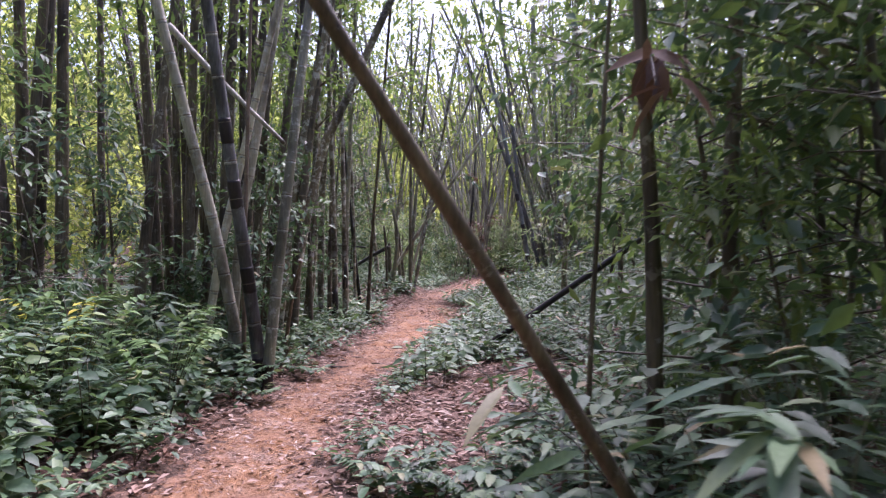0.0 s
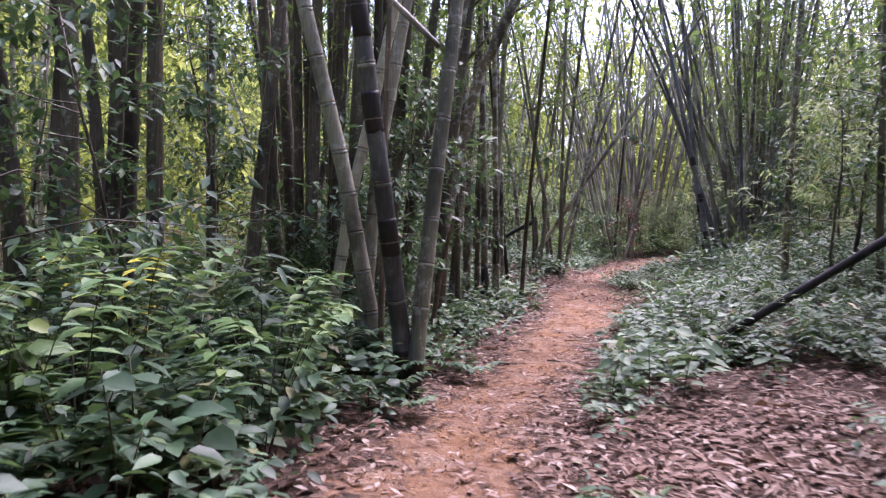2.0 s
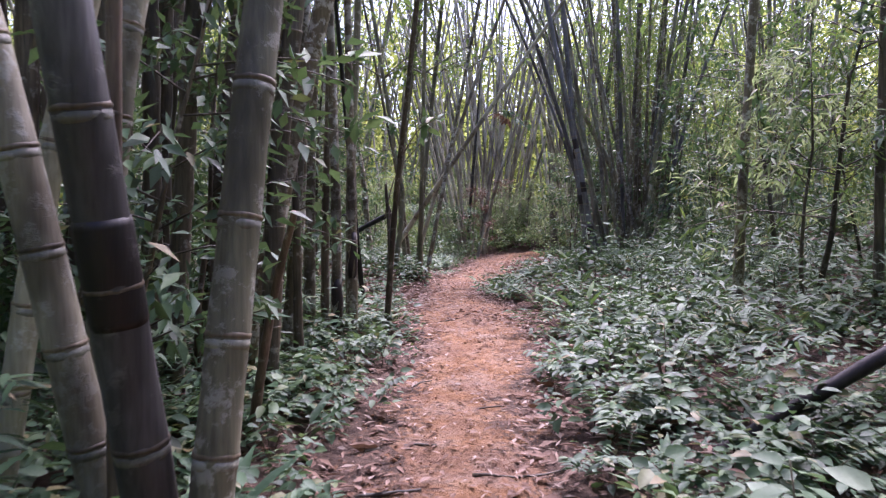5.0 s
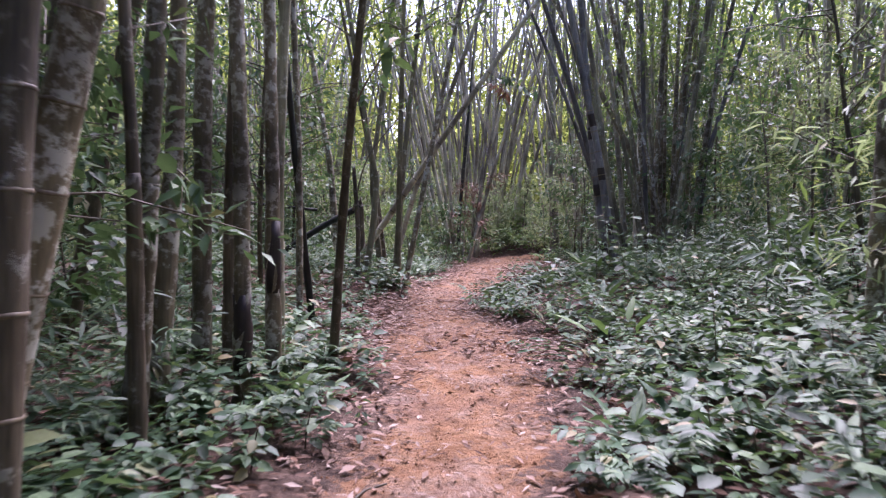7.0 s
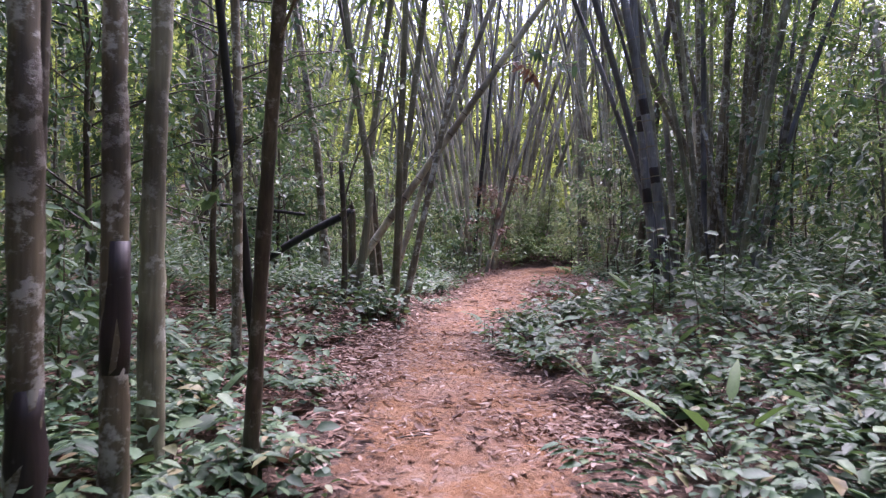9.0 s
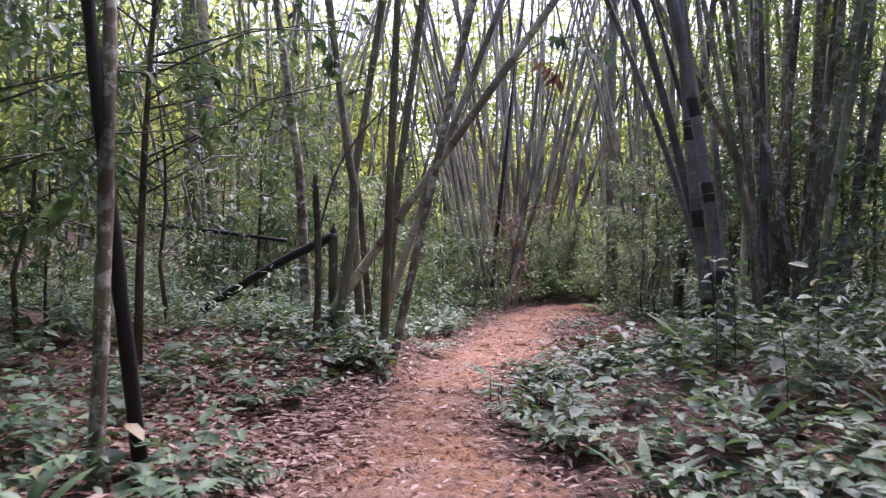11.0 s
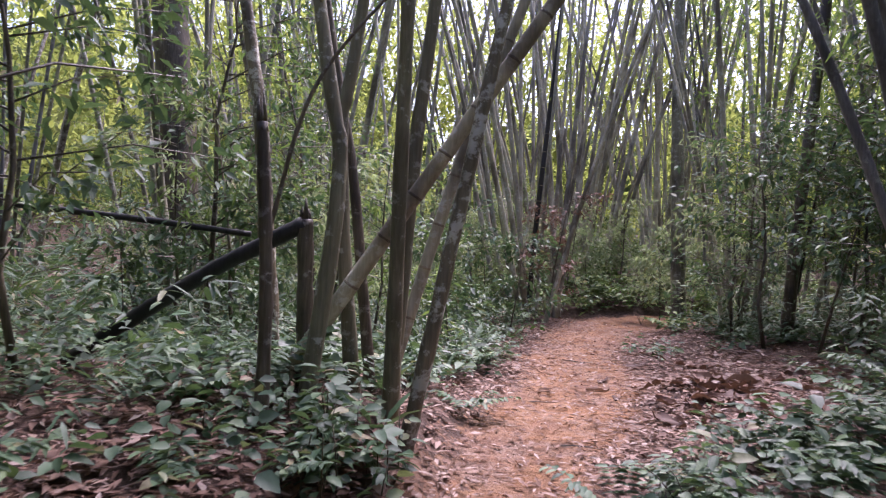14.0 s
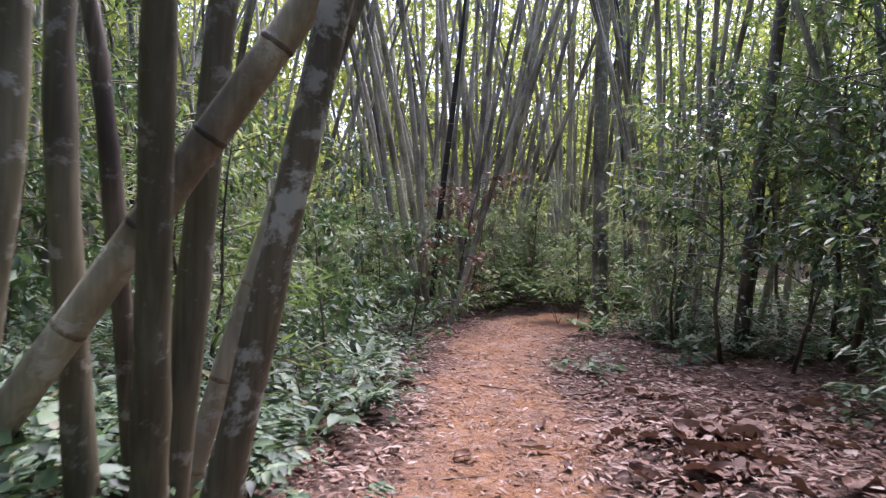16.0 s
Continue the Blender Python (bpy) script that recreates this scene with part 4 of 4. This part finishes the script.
def saplings():
    rng = np.random.default_rng(41)
    protos = []
    for k in range(12):
        h = (1.3, 1.8, 2.4, 3.0, 3.6, 4.4, 2.2, 3.2, 5.0, 1.7, 2.6, 2.9)[k]
        narrow = k in (2, 5, 7, 10)
        stems, lv = sapling_parts(rng, h, int(260 + 190 * h), 0.35 if narrow else 0.15, 0.16 if narrow else 0.13, 0.2 if narrow else 0.44)
        thing = empty("sapling", (0, 0, -30))
        under("trunk", tubes("trunk", stems[:1], M_BARK, 7), thing)
        tagged(under("twig_work", tubes("limbs", stems[1:], M_BARK, 4), thing), kind="stuff")
        # Pale foliage gives four of the young trees a lit look.
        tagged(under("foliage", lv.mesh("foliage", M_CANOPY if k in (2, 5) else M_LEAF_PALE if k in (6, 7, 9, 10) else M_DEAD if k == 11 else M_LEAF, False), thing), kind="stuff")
        tagged(thing, "withered young tree with orange-brown dead leaves" if k == 11 else "leafy young forest tree with thin branches and narrow leaves" if narrow else "leafy young forest tree with thin branches and broad leaves", "tree", "young trees under the canopy")
        protos.append(thing)
    spots = [(2.1, 3.9, 4), (2.8, 3.2, 8), (3.2, 4.6, 8), (3.7, 27.5, 4), (4.7, 26.6, 8), (5.4, 28.4, 4), (6.0, 26.4, 8), (4.2, 29.8, 4), (5.0, 25.2, 3), (4.4, 24.6, 4), (-4.3, 5.9, 4), (-4.2, 7.6, 3), (-5.0, 4.4, 4), (2.3, 3.3, 2), (2.9, 2.4, 3), (2.3, 4.7, 1), (3.0, 4.2, 4), (4.3, 28.4, 5), (5.0, 27.4, 5), (3.9, 29.3, 7), (5.6, 29.2, 4), (-3.2, 19.7, 8), (-4.1, 18.5, 8), (-3.7, 21.6, 4), (-4.6, 20.2, 4), (4.4, 19.2, 3), (4.9, 22.4, 4), (-3.2, 24.6, 3), (-0.9, 26.4, 1), (-1.8, 25.2, 2), (0.1, 29.8, 1), (-0.5, 31.4, 3), (4.6, 21.2, 1), (5.2, 23.8, 4), (4.9, 24.6, 3),
             (1.1, 33.0, 11), (0.3, 34.6, 10), (1.9, 35.6, 10), (-0.3, 32.8, 9), (-1.2, 30.4, 9), (-1.6, 32.6, 10), (2.6, 36.6, 9), (3.6, 37.0, 10), (4.6, 35.4, 9), (5.6, 33.8, 10), (1.4, 36.8, 9), (-0.4, 36.2, 10), (-2.9, 31.2, 10), (-3.6, 33.0, 9),
             (6.4, 32.2, 9), (0.6, 38.6, 10), (4.0, 38.8, 9), (-1.9, 28.4, 9), (-2.6, 26.6, 10), (3.9, 33.9, 9), (-3.0, 9.9, 3), (-3.6, 10.6, 1), (-3.1, 11.9, 4), (-4.4, 9.2, 4), (-3.4, 13.4, 3), (-3.9, 15.2, 1), (-3.2, 16.2, 0)]
    while len(spots) < 285:
        y, x = rng.uniform(-7, 46), rng.normal(0, 8.5) + 0.5
        out = float(off_path(x, y))
        if out < 1.9 or abs(x) > 22 or (y < 9.5 and 0 < x < 2.6 and y > 3.5):
            continue
        if out < 3.0 and rng.random() < 0.6:
            continue
        if x < -2 and 0 < y < 8 and x > -4.6:
            continue
        if -8 < x < -2 and 22 < y < 32 and rng.random() < 0.75:
            continue
        k = int(rng.integers(9)) if out > 3 else (0, 1, 3, 6)[int(rng.integers(4))]
        if (y > 29 and -4 < x < 8 and rng.random() < 0.55) or (1.2 < x < 4.8 and 16 < y < 25.5):
            continue
        # Far end takes only the pale-leaved trees, to seem lit.
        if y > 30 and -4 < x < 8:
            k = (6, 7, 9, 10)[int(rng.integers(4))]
        if x < -3 and y < 13:
            k = (0, 1, 3, 4, 6)[int(rng.integers(5))]
        spots.append((x, y, k))
    first = [True] * len(protos)
    for x, y, k in spots:
        m = pose(x, y, float(height(x, y)) - 0.03, rng.normal(0, 3), rng.normal(0, 3), rng.uniform(0, 360))
        if first[k]:
            protos[k].matrix_basis = m
            first[k] = False
        else:
            copy_thing(protos[k], m)


saplings()


# ---- the far wood and the canopy overhead ----
def far_wood():
    rng = np.random.default_rng(51)
    lv = Leaves()
    for _ in range(3900):
        a = rng.uniform(0, 6.283)
        if math.sin(a) > 0.6 and rng.random() < 0.2:
            continue
        q = rng.uniform(15, 38) if abs(math.sin(a)) < 0.6 else rng.uniform(28, 44)
        x, y = math.cos(a) * q * 0.9, 17 + math.sin(a) * q * 1.05
        z = float(height(np.clip(x, -45, 45), np.clip(y, -30, 70))) + rng.uniform(0, 1) ** 1.3 * (11 if math.sin(a) > 0.75 else 15) + 0.2
        n = 56
        c = np.array([x, y, z]) + rng.normal(0, 1, (n, 3)) * rng.uniform(0.5, 1.3)
        size = rng.uniform(0.26, 0.5, n)
        lv.add(c, unit(rng.normal(0, 1, (n, 3)) + (0, 0, -0.3)), unit(rng.normal(0, 0.5, (n, 3)) + (0, 0, 1.0)), size, size * 0.5)
    for _ in range(1100):
        x, y, z = rng.uniform(-26, 30), rng.uniform(47, 58), rng.uniform(8, 21)
        n = 34
        c = np.array([x, y, z]) + rng.normal(0, 0.9, (n, 3))
        size = rng.uniform(0.22, 0.42, n)
        lv.add(c, unit(rng.normal(0, 1, (n, 3)) + (0, 0, -0.4)), unit(rng.normal(0, 0.5, (n, 3)) + (0, 0, 1.0)), size, size * 0.4)
    tagged(new("far_wood", lv.mesh("far_wood", M_FAR, False)), "yellow-green foliage of the forest beyond, sunlight put into its colour", "foliage", kind="stuff")
    top = Leaves()
    for k in range(600, 3700):
        if k < 1400:
            x, y = rng.uniform(-20, -2.5), rng.uniform(-12, 19)
        elif k < 2000:
            x, y = rng.uniform(-3, 22), rng.uniform(-12, 24)
        # Next three zones are added to shade the left, right and start.
        elif k < 2700:
            x, y = rng.uniform(-20, -3.5), rng.uniform(19, 33)
        elif k < 3100:
            x, y = rng.uniform(4.5, 20), rng.uniform(18, 32)
        else:
            x, y = rng.uniform(0.9, 9), rng.uniform(-6, 7)
        z = rng.uniform(6, 13) if k < 3100 else rng.uniform(4, 8)
        n = 14
        c = np.array([x, y, z]) + rng.normal(0, 0.55, (n, 3))
        size = rng.uniform(0.14, 0.28, n)
        top.add(c, unit(rng.normal(0, 1, (n, 3)) + (0, 0, -0.5)), unit(rng.normal(0, 0.5, (n, 3)) + (0, 0, 1.0)), size, size * 0.3)
    for x0, x1, y0, y1, z0, z1, count in ((5.0, 14, 26, 36, 2.8, 9, 900), (0.4, 5.5, 8, 14, 4.3, 6.6, 130), (-8, -1.2, 9, 14, 4.4, 7.2, 190), (2.0, 6, 2.2, 8, 1.6, 5.5, 420), (-9, -3.2, 20, 27, 4.2, 8, 120)):
        for _ in range(count):
            n = 20
            c = np.array([rng.uniform(x0, x1), rng.uniform(y0, y1), rng.uniform(z0, z1)]) + rng.normal(0, 0.4, (n, 3))
            size = rng.uniform(0.1, 0.2, n)
            top.add(c, unit(rng.normal(0, 1, (n, 3)) + (0, 0, -0.6)), unit(rng.normal(0, 0.6, (n, 3)) + (0, 0, 1.0)), size, size * 0.4)
    tagged(new("canopy", top.mesh("canopy", M_CANOPY, False)), "loose leafy canopy of bamboo and trees overhead, partly added for shade", "foliage", kind="stuff")


far_wood()


def wooded_hills():
    """Added forest slope closing the view all round, beyond fifty metres."""
    n, rows = 360, 14
    rng = np.random.default_rng(57)
    a = np.arange(n) / n * 2 * math.pi
    # Crest is raised behind the camera, out of view, to cut light from there.
    crest = 21.5 - 5.5 * np.sin(a) + 2.6 * np.sin(3 * a + 1) + 1.6 * np.sin(11 * a) + 1.2 * np.sin(29 * a + 2) + rng.normal(0, 0.9, n)
    v = []
    for i in range(rows):
        u = i / (rows - 1)
        r = 56 + 9 * u + rng.normal(0, 0.6, n)
        v.append(np.stack([np.cos(a) * r, 17 + np.sin(a) * r, -1.5 + (crest + 1.5) * u ** 0.8 + rng.normal(0, 0.35, n)], 1))
    i, j = np.meshgrid(np.arange(rows - 1), np.arange(n), indexing="ij")
    k = (j + 1) % n
    q = np.stack([i * n + j, i * n + k, (i + 1) * n + k, (i + 1) * n + j], -1).reshape(-1, 4)
    m = Mat("wooded_slope", 0.8, 0.2)
    # Yellow-green kept bright, so the slope looks sunlit by colour alone.
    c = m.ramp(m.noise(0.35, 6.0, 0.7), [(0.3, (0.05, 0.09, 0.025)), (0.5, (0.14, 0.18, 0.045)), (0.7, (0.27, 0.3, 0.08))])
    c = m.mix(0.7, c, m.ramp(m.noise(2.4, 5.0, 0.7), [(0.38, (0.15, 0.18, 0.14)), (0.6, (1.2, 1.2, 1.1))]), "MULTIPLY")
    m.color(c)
    m.bump(m.noise(1.2, 5.0, 0.7), 1.0, 0.6)
    tagged(new("backdrop", mesh_from("backdrop", np.vstack(v), [q], m.m)), "yellow-green forest slope added as a backdrop, sunlight put into its colour", "backdrop", kind="structure")


wooded_hills()


# ---- leaf litter, dead leaves, sticks and roots ----
def litter():
    rng = np.random.default_rng(61)
    lv = Leaves()
    x = np.concatenate([rng.uniform(-4.5, 5.0, 42000), rng.normal(0.4, 1.2, 7000), rng.normal(2.4, 1.2, 8000), rng.normal(0.1, 0.45, 1300), rng.normal(-1.2, 0.35, 1200), rng.normal(1.1, 0.6, 1500), rng.normal(-2.4, 1.1, 13000)])
    y = np.concatenate([rng.uniform(-1, 33, 42000), rng.normal(6.5, 1.6, 7000), rng.normal(25.0, 2.2, 8000), rng.normal(16.3, 0.4, 1300), rng.normal(19.0, 0.9, 1200), rng.normal(22.6, 0.8, 1500), rng.normal(18.8, 1.7, 13000)])
    py = np.concatenate([rng.uniform(1, 33.5, 10000), rng.uniform(17, 34, 12000)])
    px = along(LEFT, py) - 0.35 + rng.beta(0.75, 0.75, 22000) * (along(RIGHT, py) - along(LEFT, py) + 0.7)
    drift = waves(px * 2.3 + 5, py * 1.9) + 0.6 * waves(px * 5.1, py * 4.7 + 2)
    lies = drift > rng.normal(-0.05, 0.25, 22000)
    x, y = np.concatenate([x, px[lies]]), np.concatenate([y, py[lies]])
    out = off_path(x, y)
    keep = rng.random(len(x)) < 0.5 + 0.5 * step(-0.75, 0.1, out)
    x, y = x[keep], y[keep]
    n = len(x)
    z = height(x, y) + rng.uniform(0.014, 0.05, n)
    a = rng.uniform(0, 6.283, n)
    d = np.stack([np.cos(a), np.sin(a), rng.normal(0, 0.14, n)], 1)
    nn = unit(np.stack([rng.normal(0, 0.25, n), rng.normal(0, 0.25, n), np.ones(n)], 1))
    ln = rng.uniform(0.025, 0.15, n) * (0.7 + 0.3 * step(-0.5, 0.1, off_path(x, y)))
    lv.add(np.stack([x, y, z], 1), unit(d), nn, ln, ln * rng.uniform(0.14, 0.42, n))
    tagged(new("leaf_litter", lv.mesh("leaf_litter", M_DEAD, False, 0.08)), "brown and tan dry bamboo leaves strewn over the soil", "leaf litter", kind="stuff")


litter()


def dead_leaf(rng, x, y, size):
    """A big curled dead leaf with a raised midrib and upturned edges."""
    rows, cols = 7, 5
    v = []
    curl = rng.uniform(0.2, 0.75)
    for i in range(rows):
        u = i / (rows - 1)
        w = size * 0.26 * math.sin(math.pi * (0.06 + 0.92 * u) ** 0.85) * rng.uniform(0.82, 1.12)
        for j in range(cols):
            s = j / (cols - 1) * 2 - 1
            v.append((size * (u - 0.5), w * s * (1 - 0.3 * curl * abs(s)), 0.012 + w * curl * s * s + size * 0.12 * curl * (u - 0.5) ** 2 * 4 + rng.normal(0, 0.012) * size / 0.25))
    q = [(i * cols + j, i * cols + j + 1, (i + 1) * cols + j + 1, (i + 1) * cols + j) for i in range(rows - 1) for j in range(cols - 1)]
    ob = new("dead_leaf", mesh_from("dead_leaf", v, [np.array(q)], M_DEAD_ONE))
    ob.matrix_basis = pose(x, y, float(height(x, y)) + 0.006, rng.normal(0, 7), rng.normal(0, 7), rng.uniform(0, 360))
    return tagged(ob, "large curled brown dead leaf lying on the path edge", "dead leaf", "fallen leaves")


def stick(rng, x, y, length, r, turn, material, label, lift=0.0):
    line, radii = [], []
    for k in range(9):
        u = k / 8
        s = (u - 0.5) * length
        px, py = x + math.cos(turn) * s + 0.05 * length * math.sin(u * 5 + x * 9), y + math.sin(turn) * s + 0.07 * length * math.sin(u * 4 + y * 7) + rng.normal(0, 0.012) * length
        line.append(Vector((px, py, float(height(px, py)) + r * 0.6 + lift * u)))
        radii.append(r * (1.1 - 0.5 * u) * rng.uniform(0.85, 1.15))
    off = line[0].copy()
    ob = new("stick", tube("stick", [q - off for q in line], radii, material, 7, 0.15, int(x * 100) % 97))
    ob.location = off
    return tagged(ob, label, "stick", "fallen sticks")


def floor_things():
    rng = np.random.default_rng(71)
    for x, y, size in ((-0.95, 25.4, 0.4), (0.95, 25.3, 0.26), (0.15, 24.4, 0.22), (0.75, 24.6, 0.25), (-1.05, 19.9, 0.34), (-0.45, 20.6, 0.2), (-1.3, 20.7, 0.3), (1.7, 26.6, 0.4), (2.2, 26.3, 0.35), (1.5, 22.6, 0.35),
                       (1.9, 22.9, 0.4), (2.3, 23.2, 0.35), (1.75, 23.6, 0.4), (1.4, 23.4, 0.3), (-1.3, 18.6, 0.28), (-1.75, 19.4, 0.3), (-1.7, 16.6, 0.3), (-1.55, 15.6, 0.25), (-1.3, 16.9, 0.22), (1.1, 23.1, 0.45), (2.6, 22.6, 0.4), (2.4, 24.6, 0.35), (-1.95, 19.2, 0.4)):
        dead_leaf(rng, x, y, size)
    for _ in range(60):
        y = rng.uniform(3, 31)
        x = float(along(LEFT, y)) - abs(rng.normal(0, 0.5)) if rng.random() < 0.45 else float(along(RIGHT, y)) + abs(rng.normal(0, 0.7))
        dead_leaf(rng, x, y, rng.uniform(0.13, 0.26))
    for x, y, ln, r, turn in ((-0.55, 11.7, 0.7, 0.012, 0.25), (-0.6, 10.2, 0.8, 0.016, 0.3), (-0.9, 8.7, 0.9, 0.012, 0.15), (0.3, 7.0, 0.9, 0.02, -0.15), (0.9, 6.7, 0.5, 0.016, 0.5), (-0.2, 6.2, 0.6, 0.014, -0.3), (-1.35, 10.7, 0.6, 0.022, 0.5),
                              (-1.4, 9.9, 0.7, 0.025, 0.1), (1.0, 8.3, 0.7, 0.014, 0.7), (0.1, 24.0, 0.6, 0.012, 0.05), (0.2, 22.3, 0.5, 0.01, -0.4), (1.3, 22.2, 0.7, 0.014, 1.2), (2.4, 24.0, 0.8, 0.014, 0.4), (-0.3, 26.4, 0.8, 0.014, 0.2), (0.9, 27.0, 0.6, 0.012, -0.1),
                              (-0.8, 16.2, 0.4, 0.01, 0.6), (0.6, 15.4, 0.5, 0.012, -0.6), (-1.2, 12.6, 0.5, 0.014, 0.9), (2.9, 25.2, 0.9, 0.016, 0.2), (0.2, 20.9, 0.5, 0.02, -0.9)):
        stick(rng, x, y, ln * rng.uniform(0.5, 1.0), r * 0.6, turn + rng.normal(0, 0.35), M_STICK if rng.random() < 0.6 else M_BARK, "dry bent stick lying on the clay path")
    for _ in range(46):
        x, y = rng.normal(0.2, 0.55), rng.normal(16.6, 0.35)
        dead_leaf(rng, x, y, rng.uniform(0.07, 0.17))
    for _ in range(46):
        ob = dead_leaf(rng, rng.normal(1.75, 0.38), rng.normal(24.2, 0.55), rng.uniform(0.16, 0.34))
        ob.rotation_euler.x += rng.normal(0, 0.5)
        ob.location.z += 0.02
    for _ in range(70):
        x, y = rng.normal(2.2, 0.9), rng.normal(24.2, 1.4)
        if off_path(x, y) > 0.1:
            ob = dead_leaf(rng, x, y, rng.uniform(0.12, 0.3))
            ob.rotation_euler.x += rng.normal(0, 0.5)
            ob.location.z += 0.02


floor_things()


def leafy_branch(start, end, n, seed, dead=False):
    """A twig that reaches out of the thicket with hanging leaves, each a part."""
    rng = np.random.default_rng(seed)
    a, b = Vector(start), Vector(end)
    thing = empty("hanging_dead_leaves" if dead else "leafy_branch", a)
    mid = a.lerp(b, 0.5) + Vector((0, 0, 0.12 * (b - a).length))
    line = curve_through([Vector((0, 0, 0)), mid - a, b - a], 10)
    under("twig", tube("twig", line, [0.009 * (1.1 - 0.08 * k) for k in range(10)], M_BARK, 6, 0.1, seed), thing)
    for _ in range(n):
        p = line[int(rng.integers(4, 10))]
        d = unit(np.array(b - a) * 0.4 / (b - a).length + rng.normal(0, 0.7, 3) + (0, 0, -1.1 if dead else -0.25))
        ln = rng.uniform(0.14, 0.28) if dead else rng.uniform(0.1, 0.2)
        row = np.concatenate([np.array(p) + rng.normal(0, 0.03, 3), d, unit(rng.normal(0, 0.4, 3) + (0, 0, 1.0)), [ln, ln * (0.3 if dead else 0.45)]])
        under("leaf", blades("leaf", row[None], M_DEAD_ONE if dead else M_LEAF_ONE, True, 0.3), thing)
    tagged(thing, "bunch of withered brown leaves hanging from a twig" if dead else "thin leafy twig reaching out over the path", "dead leaves" if dead else "branch")


leafy_branch((-1.72, 21.5, 3.1), (-1.75, 20.1, 3.5), 26, 1)
leafy_branch((0.22, 21.7, 3.8), (0.95, 20.0, 3.45), 24, 2)
leafy_branch((0.22, 21.72, 3.8), (1.0, 22.9, 3.95), 22, 3, True)
leafy_branch((1.48, 3.4, 2.75), (1.3, 2.5, 2.45), 22, 4, True)
leafy_branch((2.68, 14.2, 3.4), (3.2, 14.9, 2.5), 22, 5)
leafy_branch((2.63, 14.2, 2.3), (2.2, 13.4, 2.1), 18, 6)
leafy_branch((-2.45, 13.0, 1.6), (-2.0, 12.4, 1.5), 14, 7)
leafy_branch((-1.45, 14.75, 2.3), (-1.0, 14.1, 2.7), 20, 8)
leafy_branch((-2.25, 17.0, 1.9), (-2.5, 17.0, 1.5), 10, 9)
leafy_branch((4.45, 28.2, 2.4), (3.3, 27.2, 2.9), 30, 10)
leafy_branch((3.48, 13.0, 2.4), (2.9, 12.1, 2.3), 26, 11)
leafy_branch((3.48, 13.0, 3.2), (3.0, 12.6, 3.5), 26, 12)


def soil_crumbs():
    """Clods and grit on the trodden clay."""
    rng = np.random.default_rng(81)
    corner = np.array([(1, 0, 0), (-1, 0, 0), (0, 1, 0), (0, -1, 0), (0, 0, 1), (0, 0, -1)], float)
    tri = np.array([(0, 2, 4), (2, 1, 4), (1, 3, 4), (3, 0, 4), (2, 0, 5), (1, 2, 5), (3, 1, 5), (0, 3, 5)])
    y = rng.uniform(2, 33, 9000)
    x = along(LEFT, y) - 0.2 + rng.random(9000) * (along(RIGHT, y) - along(LEFT, y) + 0.5)
    r = rng.uniform(0.004, 0.011, 9000) * (1 + 1.6 * (rng.random(9000) > 0.96))
    v = corner[None] * r[:, None, None] * rng.uniform(0.6, 1.3, (9000, 6, 1)) * np.array([1, 1, 0.7])
    v += np.stack([x, y, height(x, y) + 0.006], 1)[:, None]
    f = (np.arange(9000)[:, None, None] * 6 + tri).reshape(-1, 3)
    me = mesh_from("soil_crumbs", v, [f], M_SOIL, [("trod", np.ones(9000 * 6))], smooth=False)
    tagged(new("soil_crumbs", me), "small clods of orange clay scattered over the path", "soil", kind="stuff")


soil_crumbs()
